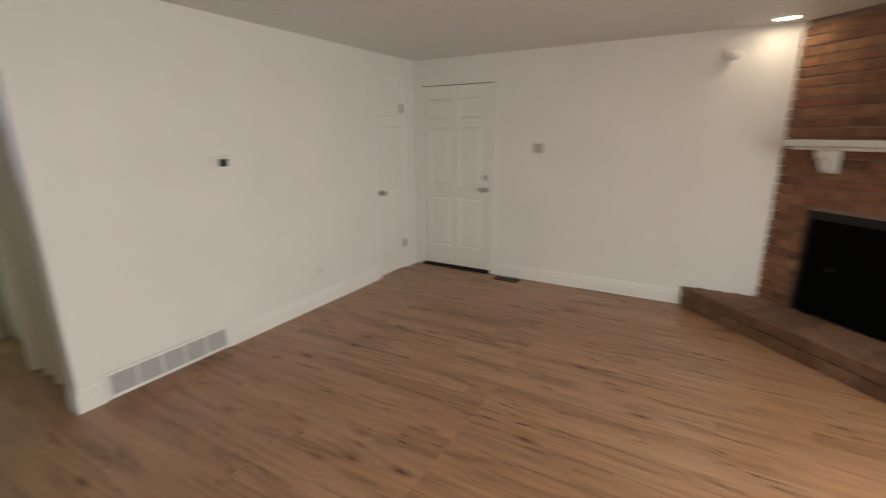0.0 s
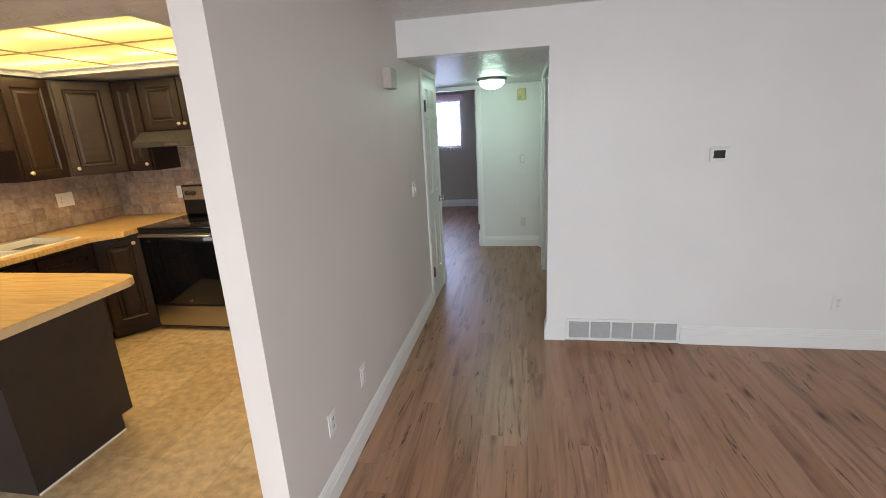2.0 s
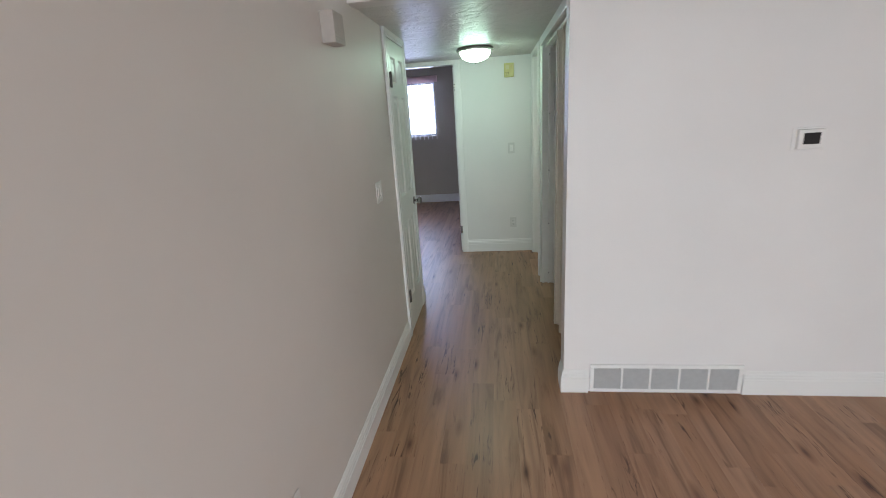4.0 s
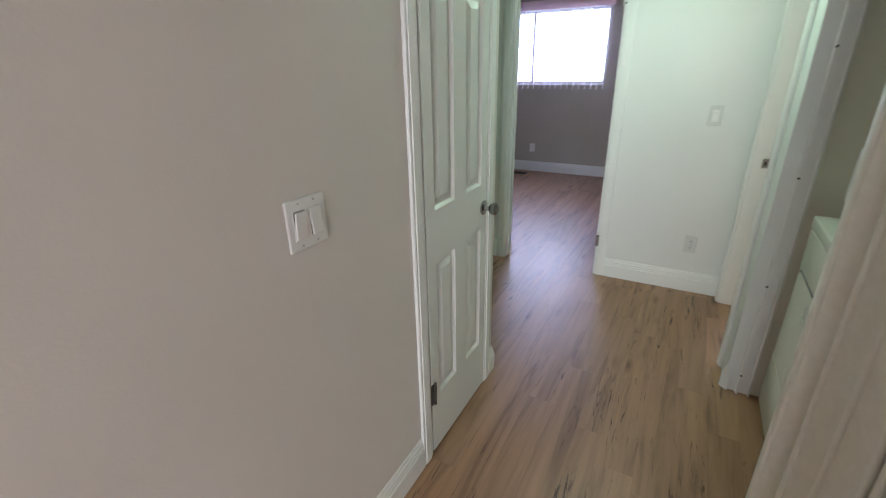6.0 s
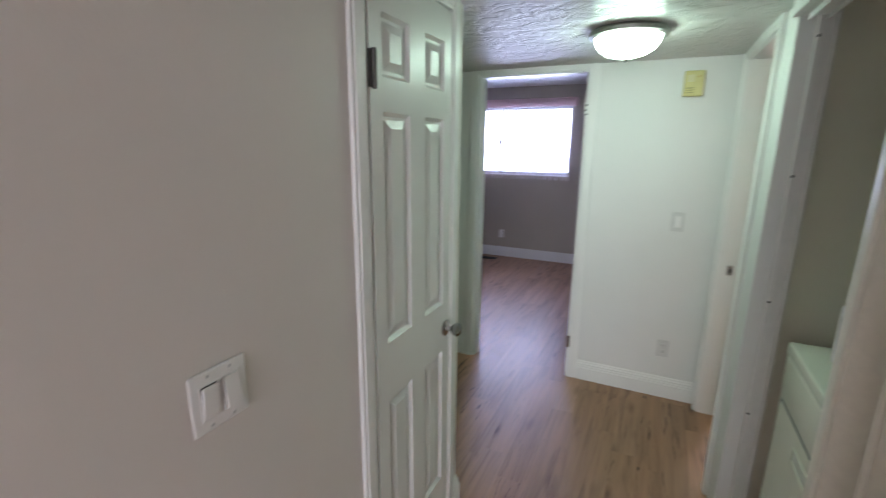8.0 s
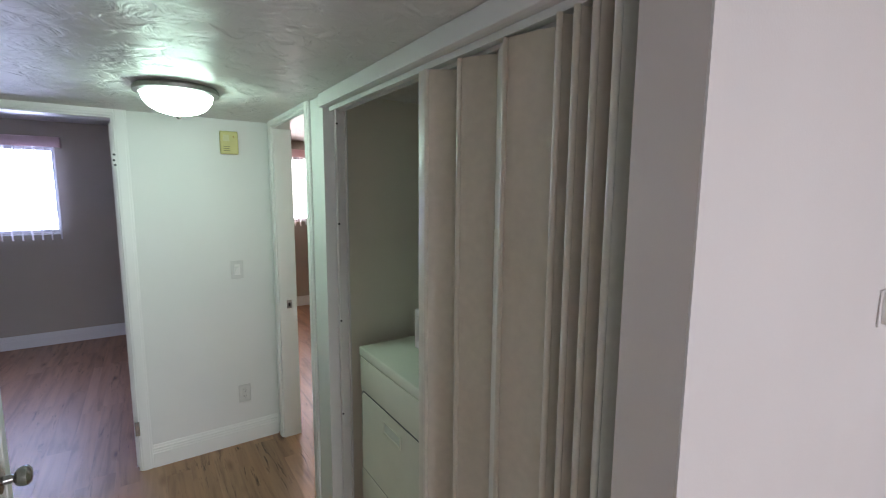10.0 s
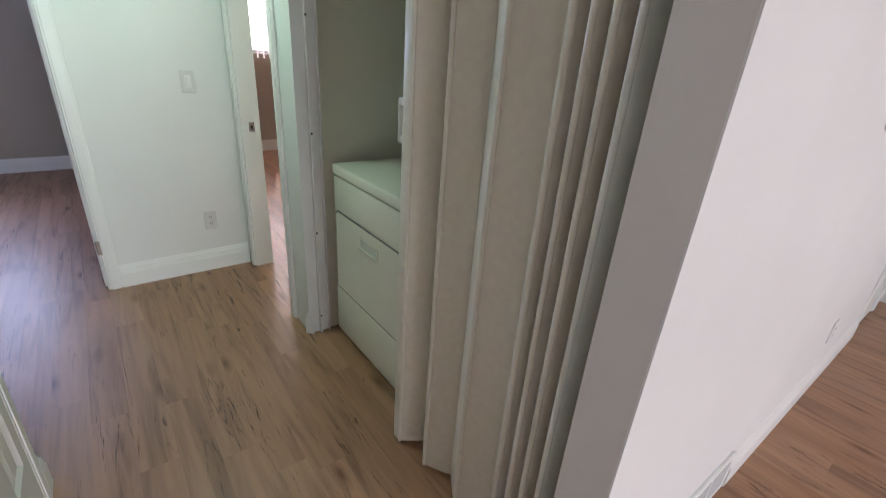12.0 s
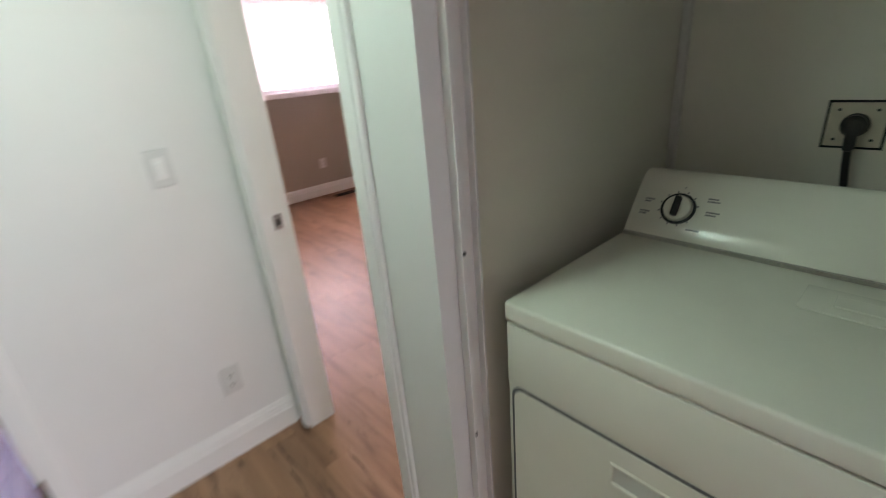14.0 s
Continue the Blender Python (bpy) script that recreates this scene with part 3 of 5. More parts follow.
def rocker_switch(at, turn, gangs, label):
    ob = thing("light_switch", label, "light switch", at, turn, "light switches")
    w = 0.035 + 0.0235 * (gangs - 1)
    part("plate", bevelled(-w, w, -0.0065, -0.0005, -0.0585, 0.0585, 0.004, 3), PLASTIC, ob)
    for g in range(gangs):
        cx = (g - (gangs - 1) / 2) * 0.046
        part("bezel", merged(boxes((cx - 0.0185, cx - 0.0165, -0.0080, -0.006, -0.0345, 0.0345)), boxes((cx + 0.0165, cx + 0.0185, -0.0080, -0.006, -0.0345, 0.0345)),
                             boxes((cx - 0.0165, cx + 0.0165, -0.0080, -0.006, 0.0325, 0.0345)), boxes((cx - 0.0165, cx + 0.0165, -0.0080, -0.006, -0.0345, -0.0325))), PLASTIC, ob)
        part("gap", boxes((cx - 0.0165, cx + 0.0165, -0.0070, -0.0063, -0.0325, 0.0325)), VENTDARK, ob)
        tilt = 5 if g == 0 else -5
        part("rocker", moved(bevelled(-0.0155, 0.0155, -0.0055, 0.0, -0.0315, 0.0315, 0.0015), pose(cx, -0.0068, 0, tilt)), PLASTIC, ob)
        for z in (-0.048, 0.048):
            part("screw", moved(lathe([(0, 0), (0.0032, 0), (0.0028, 0.0012), (0, 0.0014)], 10), pose(cx, -0.0065, z, 90)), VENTMET, ob)
    return ob


rocker_switch((0, 0.237, 1.155), 90, 2, "white double rocker light switch on the partition")
sw = thing("light_switch", "white toggle light switch at the hallway end", "light switch", (0.828, 2.746, 1.16), 0, "light switches")
# white plates greyed all over, standing in for shading at their edges
PLATE = speckled("edge_shaded_plastic", (0.64, 0.64, 0.62), 0.35, 30, 0.02)
part("plate", bevelled(-0.036, 0.036, -0.006, -0.0005, -0.058, 0.058, 0.0035), PLATE, sw)
part("bezel", bevelled(-0.017, 0.017, -0.0075, -0.005, -0.034, 0.034, 0.001), PLASTIC, sw)
part("rocker", moved(bevelled(-0.011, 0.011, -0.011, 0.0, -0.022, 0.022, 0.002), pose(0, -0.006, 0, 6)), TRIM, sw)
outlet((0.836, 2.746, 0.337), 0, "white duplex wall outlet at the hallway end", PLATE)
outlet((0, -1.163, 0.36), 90)
outlet((0, -1.565, 0.36), 90)
outlet((XE, -2.377, 0.336), -90, "painted-over duplex wall outlet", WALL_LIV)
outlet((XE, -2.773, 0.345), -90, "painted-over duplex wall outlet", WALL_LIV)
outlet((-1.28, YB, 0.335), 0)
outlet((3.12, YC, 0.39), 0)
outlet((2.915, YN, 0.335), 0, "painted-over duplex wall outlet", WALL_LIV)

box_ob = thing("wall_detector", "yellowed plastic wall detector box near the ceiling", "detector", (0.817, 2.746, 1.945), 0)
part("housing", bevelled(-0.05, 0.05, -0.032, -0.0005, -0.068, 0.068, 0.006), ALMOND, box_ob)
part("panel", bevelled(-0.034, 0.0, -0.0345, -0.030, 0.008, 0.046, 0.001), speckled("pale_label", (0.66, 0.62, 0.36), 0.5, 40, 0.05), box_ob)
part("grille", boxes(*[(-0.034, 0.0, -0.0345, -0.031, -0.05 + i * 0.012, -0.046 + i * 0.012) for i in range(3)]), speckled("grille_slot", (0.30, 0.26, 0.10), 0.6, 40, 0.1), box_ob)
part("button", moved(lathe([(0, 0), (0.005, 0), (0.004, 0.004), (0, 0.0045)], 12), pose(0.024, -0.032, 0.036, 90)), speckled("amber_button", (0.5, 0.3, 0.05), 0.4, 30, 0.1), box_ob)

# darker than the wall's greige: the box's shade is put into its colour
CHIME = speckled("shaded_greige_plastic", (0.44, 0.40, 0.365), 0.5, 30, 0.04)
chime = thing("door_chime", "small greige door chime box with shade in its colour", "door chime", (0, -0.30, 1.915), 90)
part("cover", bevelled(-0.062, 0.062, -0.058, -0.0005, -0.06, 0.06, 0.005), CHIME, chime)
part("vent", boxes(*[(-0.045, 0.045, -0.0595, -0.057, -0.045 + i * 0.012, -0.040 + i * 0.012) for i in range(3)]), CHIME, chime)

th = thing("thermostat", "white square thermostat with a dark display", "thermostat", (2.08, YN, 1.345), 0)
part("plate", bevelled(-0.07, 0.07, -0.006, -0.0005, -0.052, 0.052, 0.003), WALL_LIV, th)
part("housing", bevelled(-0.055, 0.055, -0.026, -0.005, -0.044, 0.044, 0.005), PLASTIC, th)
part("display", boxes((-0.034, 0.034, -0.0275, -0.025, -0.022, 0.028)), BLACK, th)

ic = thing("intercom_panel", "beige square wall panel beside the entry door", "wall panel", (XE, -1.44, 1.385), -90)
part("plate", bevelled(-0.06, 0.06, -0.012, -0.0005, -0.055, 0.055, 0.004), WALL, ic)
part("cover", bevelled(-0.045, 0.045, -0.02, -0.010, -0.04, 0.04, 0.004), speckled("beige_plastic", (0.42, 0.38, 0.34), 0.5, 30, 0.05), ic)

det = thing("wall_sensor", "small white security sensor high on the wall", "sensor", (XE, -2.985, 2.12), -90)
part("bracket", bevelled(-0.025, 0.025, -0.03, -0.0005, -0.03, 0.03, 0.005), PLASTIC, det)
part("head", moved(lathe([(0, -0.05), (0.03, -0.045), (0.048, -0.02), (0.05, 0.0), (0.045, 0.02), (0, 0.026)], 24), pose(0, -0.06, 0.0, 20)), PLASTIC, det, "", True)


def grille(at, turn, w, h, cells):
    ob = thing("return_air_grille", "white metal return air grille at the floor", "vent", at, turn)
    fr = 0.022
    part("backing", boxes((fr, w - fr, -0.003, -0.0006, fr, h - fr)), VENTDARK, ob)
    part("frame", merged(bevelled(0, w, -0.012, -0.0005, 0, fr, 0.003), bevelled(0, w, -0.012, -0.0005, h - fr, h, 0.003),
                         bevelled(0, fr, -0.0118, -0.0005, fr, h - fr, 0.003), bevelled(w - fr, w, -0.0118, -0.0005, fr, h - fr, 0.003)), TRIM, ob)
    cw = (w - 2 * fr) / cells
    for i in range(1, cells):
        part("divider", bevelled(fr + i * cw - 0.006, fr + i * cw + 0.006, -0.0115, -0.0005, fr, h - fr, 0.002), TRIM, ob)
    blade = mesh_of("slat", moved(boxes((0.0, w - 2 * fr, -0.006, 0.006, -0.0006, 0.0006)), pose(0, 0, 0, 42)), VENTMET)
    n = int((h - 2 * fr) / 0.0095)
    for i in range(n):
        s = new("slat", blade)
        s.parent = ob
        s.location = (fr, -0.0068, fr + 0.005 + i * 0.0095)
    return ob


grille((1.158, YN, 0.004), 0, 0.795, 0.172, 5)


def floor_register(at, turn, label="brown metal floor register"):
    ob = thing("floor_register", label, "vent", at, turn, "floor registers")
    m = IRON
    part("frame", merged(bevelled(-0.14, 0.14, -0.055, -0.045, 0.0003, 0.006, 0.002), bevelled(-0.14, 0.14, 0.045, 0.055, 0.0003, 0.006, 0.002),
                         bevelled(-0.14, -0.13, -0.045, 0.045, 0.0003, 0.006, 0.002), bevelled(0.13, 0.14, -0.045, 0.045, 0.0003, 0.006, 0.002)), m, ob)
    part("well", boxes((-0.13, 0.13, -0.045, 0.045, 0.0003, 0.0015)), BLACK, ob)
    slat = mesh_of("slat", boxes((-0.0025, 0.0025, -0.045, 0.045, 0.0015, 0.005)), m)
    for i in range(16):
        s = new("slat", slat)
        s.parent = ob
        s.location = (-0.12 + i * 0.016, 0, 0)
    return ob


floor_register((4.42, -1.19, 0), 90)
floor_register((-1.42, 5.68, 0), 0)
floor_register((3.25, 5.95, 0), 0)


# ---- lamps that the place has ----
lampo = thing("ceiling_lamp", "lit opal glass dome lamp with a bronze ring", "ceiling lamp", (0.51, 1.945, HALL), 0)
part("ring", lathe([(0.07, -0.0005), (0.150, -0.0005), (0.160, -0.012), (0.160, -0.028), (0.140, -0.034), (0.132, -0.030), (0.07, -0.0006)], 48), BRONZE, lampo, "brushed bronze ring", True)
part("dome", lathe([(0.134, -0.030), (0.129, -0.055), (0.110, -0.082), (0.077, -0.102), (0.036, -0.113), (0, -0.116)], 40), DOME, lampo, "glowing opal glass", True)
part("finial", lathe([(0, -0.113), (0.010, -0.116), (0.011, -0.122), (0.005, -0.130), (0, -0.131)], 16), BRONZE, lampo, "", True)

can = thing("recessed_light", "lit round recessed downlight with white trim", "downlight", (4.325, -3.27, LIV), 0)
part("trim_ring", lathe([(0.062, -0.0005), (0.092, -0.0005), (0.090, -0.006), (0.068, -0.008), (0.062, -0.002)], 36), PLASTIC, can, "", True)
part("lens", lathe([(0, -0.004), (0.066, -0.0035), (0.066, -0.001), (0, -0.001)], 36), CANLIGHT, can, "glowing lens")

# ---- laundry closet ----
def dryer():
    """Front-loading dryer in local axes: x along its front, y depth, z up."""
    w, d, h = 0.737, 0.67, 0.912
    ob = thing("dryer", "white enamel clothes dryer with a sloped control console", "dryer", (1.188, 1.662, 0.0), -90.3)
    part("body", merged(bevelled(0.002, w - 0.002, 0.0045, d, 0.03, h - 0.052, 0.006)), ENAMEL, ob, "", True)
    part("top", bevelled(0, w, -0.002, d, h - 0.047, h, 0.008, 4), ENAMEL, ob, "slightly overhanging enamel top", True)
    part("upper_front", bevelled(0.004, w - 0.004, 0.0015, 0.03, 0.703, h - 0.0525, 0.003, 3), ENAMEL, ob, "", True)
    # door with rounded upper corners
    r, x0, x1, z0, z1 = 0.03, 0.018, w - 0.018, 0.292, 0.694
    pts = [(x0, z0), (x1, z0)]
    for cx, a0 in ((x1 - r, 0), (x0 + r, 90)):
        pts += [(cx + r * math.cos(radians(a0 + k * 15)), z1 - r + r * math.sin(radians(a0 + k * 15))) for k in range(7)]
    gap = prism([(p[0] * 1.012 - 0.0045, p[1] + (0.004 if p[1] > 0.5 else -0.004)) for p in pts], 0.0035, 0.014, 'y')
    part("door_gap", gap, VENTDARK, ob, "dark seam round the door")
    leaf = prism(pts, 0.001, 0.016, 'y')
    bmesh.ops.bevel(leaf, geom=[e for e in leaf.edges if all(abs(v.co.y - 0.001) < 1e-5 for v in e.verts)], offset=0.004, segments=2, affect='EDGES')
    door = part("door", leaf, ENAMEL, ob, "", True)
    hx, hz = 0.342, 0.616
    part("handle", merged(bevelled(hx - 0.075, hx + 0.075, -0.003, 0.002, hz + 0.022, hz + 0.028, 0.0015), bevelled(hx - 0.075, hx + 0.075, -0.005, 0.002, hz - 0.03, hz - 0.018, 0.002),
                          bevelled(hx - 0.080, hx - 0.072, -0.004, 0.002, hz - 0.03, hz + 0.028, 0.0015), bevelled(hx + 0.072, hx + 0.080, -0.004, 0.002, hz - 0.03, hz + 0.028, 0.0015)), ENAMEL, door, "recessed pull", True)
    # flat greyer enamel patch in place of the shade inside the pull
    part("recess_shade", boxes((hx - 0.072, hx + 0.072, -0.0005, 0.0015, hz - 0.018, hz + 0.022)), speckled("shaded_enamel", (0.60, 0.62, 0.57), 0.3, 12, 0.03), door)
    part("lower_front", bevelled(0.004, w - 0.004, 0.002, 0.03, 0.05, 0.286, 0.003, 3), ENAMEL, ob, "", True)
    part("toe_base", boxes((0.02, w - 0.02, 0.04, d - 0.03, 0.0, 0.035)), VENTDARK, ob)
    # lint screen cover on the top
    part("lint_cover", bevelled(0.44, 0.66, 0.33, 0.44, h - 0.001, h + 0.004, 0.002), ENAMEL, ob, "lint screen cover", True)
    part("lint_grip", bevelled(0.49, 0.61, 0.36, 0.41, h + 0.0035, h + 0.0075, 0.002), ENAMEL, ob)
    # console: curved, sloped front
    prof = [(0.508, h), (0.511, h + 0.012), (0.535, h + 0.046), (0.565, h + 0.086), (0.598, h + 0.128), (0.620, h + 0.150), (0.640, h + 0.158), (0.660, h + 0.155), (0.668, h + 0.145), (0.668, h)]
    con = prism(prof, 0.008, w - 0.004, 'x')
    bmesh.ops.bevel(con, geom=[e for e in con.edges if abs(e.verts[0].co.x - e.verts[1].co.x) < 1e-5], offset=0.004, segments=2, affect='EDGES')
    console = part("console", con, ENAMEL, ob, "sloped control console", True)
    strip = part("console_strip", boxes((0.012, w - 0.008, 0.501, 0.510, h + 0.0005, h + 0.010)), STEEL, ob, "thin bright trim strip")
    # dial on the slope, and its printed marks
    tilt = math.degrees(math.atan2(0.040, 0.030))
    m = pose(0.128, 0.5585, h + 0.0775, tilt) @ Matrix.Scale(1.2, 4)
    def on_slope(bm, lift=0.0):
        return moved(bm, m @ pose(0, 0, lift))
    dial = part("dial_ring", on_slope(lathe([(0.030, 0.0), (0.036, 0.0), (0.0355, 0.003), (0.0305, 0.003), (0.030, 0.0)], 36)), BLACK, console, "black dial ring", True)
    part("dial", on_slope(lathe([(0, 0), (0.029, 0), (0.028, 0.010), (0.026, 0.012), (0, 0.012)], 32)), ENAMEL, console, "", True)
    part("dial_grip", on_slope(merged(bevelled(-0.006, 0.006, -0.022, 0.022, 0.010, 0.026, 0.003))), BLACK, console, "black dial grip", True)
    marks = bmesh.new()
    for k in range(11):
        a = radians(30 * k + 15)
        c, s = math.cos(a), math.sin(a)
        v = [marks.verts.new((c * q - s * e, s * q + c * e, 0.0012)) for q, e in ((0.037, -0.0016), (0.041, -0.0016), (0.041, 0.0016), (0.037, 0.0016))]
        marks.faces.new(v)
    part("dial_marks", on_slope(marks, 0.0004), GREYBAR, console)
    for bx, by, bw in ((-0.075, 0.012, 0.02), (-0.075, 0.006, 0.014), (-0.078, -0.018, 0.022), (-0.078, -0.024, 0.016), (0.052, 0.03, 0.02), (0.052, 0.024, 0.024),
                       (0.056, 0.0, 0.026), (0.056, -0.006, 0.02), (0.03, -0.045, 0.026), (0.0, 0.048, 0.002)):
        part("printed_bar", on_slope(boxes((bx, bx + bw, by, by + 0.0028, 0.0004, 0.0013))), GREYBAR, console)
    return ob


dryer()

plug = thing("dryer_outlet", "square metal dryer outlet with a black plug", "outlet", (XB, 1.262, 1.158), -90)
part("plate", bevelled(-0.058, 0.058, -0.006, -0.0005, -0.056, 0.056, 0.003), speckled("ivory_plate", (0.66, 0.60, 0.48), 0.35, 30, 0.06), plug)
part("rim", boxes((-0.064, 0.064, -0.002, -0.0003, -0.062, 0.062)), IRON, plug, "dark rim of the wall box")
part("socket", moved(lathe([(0, 0), (0.030, 0), (0.030, 0.004), (0, 0.004)], 28), pose(0, -0.006, 0, 90)), BLACK, plug)
part("plug_body", merged(moved(lathe([(0, 0), (0.027, 0), (0.027, 0.022), (0.018, 0.034), (0, 0.036)], 24), pose(0, -0.010, 0.0, 90)), bevelled(-0.012, 0.012, -0.046, -0.014, -0.062, 0.0, 0.006)), BLACK, plug, "black rubber plug", True)
for sx in (-0.038, 0.038):
    for sz in (-0.038, 0.038):
        part("screw", moved(lathe([(0, 0), (0.004, 0), (0.0035, 0.0015), (0, 0.0018)], 10), pose(sx, -0.006, sz, 90)), IRON, plug)


def tube(name, pts, r, mat, parent=None, label=""):
    cu = bpy.data.curves.new(name, 'CURVE')
    cu.dimensions, cu.bevel_depth, cu.bevel_resolution, cu.resolution_u = '3D', r, 4, 10
    sp = cu.splines.new('BEZIER')
    sp.bezier_points.add(len(pts) - 1)
    for b, p in zip(sp.bezier_points, pts):
        b.co = p
        b.handle_left_type = b.handle_right_type = 'AUTO'
    tmp = bpy.data.objects.new(name, cu)
    me = bpy.data.meshes.new_from_object(tmp)
    bpy.data.objects.remove(tmp)
    me.materials.append(mat)
    for p in me.polygons:
        p.use_smooth = True
    ob = new(name, me)
    ob.parent = parent
    if label:
        ob["label"] = label
    return ob


tube("cord", [(0.0, -0.030, -0.055), (0.004, -0.032, -0.10), (0.014, -0.045, -0.17), (0.02, -0.07, -0.26), (0.02, -0.06, -0.42)], 0.0085, BLACK, plug, "thick black power cord")
structure("closet_corner_trim", bevelled(XB - 0.022, XB - 0.0005, 1.694, 1.7215, 0, 2.09, 0.006), WALL, "painted corner strip in the laundry closet", "trim")


def accordion():
    ob = thing("accordion_door", "beige vinyl accordion folding door, partly drawn", "folding door", (0, 0, 0))
    pts = [(1.068, 0.852), (1.150, 0.797), (1.085, 0.710), (1.140, 0.617), (1.079, 0.521), (1.122, 0.405), (1.070, 0.352), (1.165, 0.337),
           (1.068, 0.307), (1.165, 0.292), (1.068, 0.263), (1.165, 0.248), (1.068, 0.216), (1.168, 0.200)]
    for i, (a, b) in enumerate(zip(pts, pts[1:])):
        a, b = Vector(a), Vector(b)
        d = b - a
        n = Vector((d.y, -d.x)).normalized()
        if n.y > 0:
            n = -n
        L = d.length
        front, back = [], []
        for k in range(9):
            f = k / 8
            edge = min(f, 1 - f)
            bulge = 0.0032 * (1 - (2 * f - 1) ** 6) - (0.002 if edge < 0.01 else 0)
            p = a + d * f
            front.append(p + n * bulge)
            back.append(p - n * (bulge * 0.6 + 0.001))
        outline = [(p.x, p.y) for p in front + back[::-1]]
        part("panel", prism(outline, 0.012, 2.006, 'z'), VINYL, ob, "", True)
        if i % 2 == 0:
            part("fold_bead", moved(lathe([(0, 0.010), (0.0075, 0.012), (0.0075, 2.006), (0, 2.008)], 12), pose(a.x + 0.001, a.y, 0)), VINYL, ob, "", True)
    post = part("lead_post", merged(bevelled(1.064, 1.110, 0.850, 0.892, 0.008, 2.008, 0.006, 3)), VINYL, ob, "stiff leading post", True)
    hb = merged(bevelled(1.068, 1.092, 0.908, 0.922, 1.150, 1.280, 0.006, 3), bevelled(1.070, 1.091, 0.890, 0.916, 1.150, 1.176, 0.005, 3), bevelled(1.070, 1.091, 0.890, 0.916, 1.254, 1.280, 0.005, 3))
    part("handle", hb, PLASTIC, post, "white plastic pull handle", True)
    part("anchor_post", bevelled(1.085, 1.140, 0.1428, 0.164, 0.006, 2.008, 0.006, 3), VINYL, ob, "", True)
    part("track", merged(bevelled(1.078, 1.084, 0.145, 1.695, 2.010, 2.029, 0.001), bevelled(1.128, 1.134, 0.145, 1.695, 2.010, 2.029, 0.001), boxes((1.084, 1.128, 0.145, 1.695, 2.022, 2.0285))), TRIM, ob, "white overhead track")
    return ob


accordion()
strike_ch = thing("strike_channel", "white vinyl strike channel screwed to the jamb", "door channel", (0, 0, 0))
part("channel", merged(bevelled(1.108, 1.118, 1.696, 1.7185, 0.0, 2.025, 0.002), bevelled(1.156, 1.164, 1.696, 1.7185, 0.0, 2.025, 0.002), boxes((1.118, 1.156, 1.713, 1.7183, 0.0, 2.025))), PLASTIC, strike_ch)
for z in (0.105, 0.57, 1.04, 1.505, 1.96):
    part("screw", moved(lathe([(0, 0), (0.005, 0), (0.004, 0.002), (0, 0.0022)], 10), pose(1.113, 1.696, z, 90)), BLACK, strike_ch)
structure("closet_header_trim", merged(bevelled(1.036, HX - 0.0005, 0.143, 1.718, 2.026, 2.083, 0.003)), TRIM, "white trim over the laundry opening", "trim")
structure("closet_jamb_trim", merged(boxes((1.02, 1.15, 0.1422, 0.1426, 0, 2.03))), TRIM, "painted jamb face of the laundry opening", "trim")


# ---- windows and blinds ----
def window(name, at, w, h, label, slats=True):
    ob = thing(name, label, "window", at, 0, "", "structure")
    f = 0.035
    part("window_frame", merged(bevelled(0, w, 0.05, 0.10, 0, f, 0.004), bevelled(0, w, 0.05, 0.10, h - f, h, 0.004),
                                bevelled(0, f, 0.05, 0.10, f, h - f, 0.004), bevelled(w - f, w, 0.05, 0.10, f, h - f, 0.004)), speckled("window_vinyl", (0.72, 0.72, 0.74), 0.4, 20, 0.03), ob)
    part("meeting_stile", bevelled(w * 0.38, w * 0.38 + 0.035, 0.045, 0.085, f, h - f, 0.003), BRONZE, ob, "dark meeting stile")
    part("latch", bevelled(w * 0.38 - 0.012, w * 0.38 + 0.004, 0.035, 0.055, h * 0.45, h * 0.55, 0.003), BRONZE, ob)
    part("window_sill", bevelled(-0.0, w, -0.012, 0.05, -0.012, 0.0, 0.003), TRIM, ob)
    for x0, x1 in ((f, w * 0.38), (w * 0.38 + 0.035, w - f)):
        g = part("pane", boxes((x0, x1, 0.066, 0.070, f, h - f)), GLASS, ob)
        g.visible_shadow = False
    return ob


VALANCE = translucent("pink_valance_fabric", (0.82, 0.66, 0.66), 0.5, 0.5)


def vertical_blind(at, w, h, turn_slats, label):
    ob = thing("vertical_blind", label, "blind", at, 0, "window blinds")
    part("valance", bevelled(-0.06, w + 0.06, -0.10, -0.085, h - 0.01, h + 0.095, 0.004), VALANCE, ob, "pale pinkish valance")
    part("valance_return", bevelled(w + 0.046, w + 0.06, -0.085, -0.001, h - 0.01, h + 0.095, 0.003), VALANCE, ob)
    part("head_rail", bevelled(-0.04, w + 0.04, -0.07, -0.03, h + 0.02, h + 0.055, 0.003), PLASTIC, ob)
    L = h + 0.02 + 0.075
    bm = bmesh.new()
    for i in range(7):
        x = -0.04 + 0.08 * i / 6
        bulge = 0.006 * (1 - ((i - 3) / 3) ** 2)
        bm.verts.new((x, bulge, 0))
        bm.verts.new((x, bulge, L))
    bm.verts.ensure_lookup_table()
    for i in range(6):
        bm.faces.new((bm.verts[2 * i], bm.verts[2 * i + 2], bm.verts[2 * i + 3], bm.verts[2 * i + 1]))
    bmesh.ops.solidify(bm, geom=bm.faces[:], thickness=0.0008)
    me = mesh_of("slat", bm, SLAT, True)
    n = int(w / 0.075)
    for i in range(n + 1):
        s = new("slat", me)
        s.parent = ob
        s.matrix_basis = pose(i * w / n, -0.052, -0.06, 0, 0, turn_slats + random.uniform(-4, 4))
    return ob


window("window_1", (-1.98, YB, 1.2), 1.60, 0.9, "bright aluminium sliding window in the bedroom")
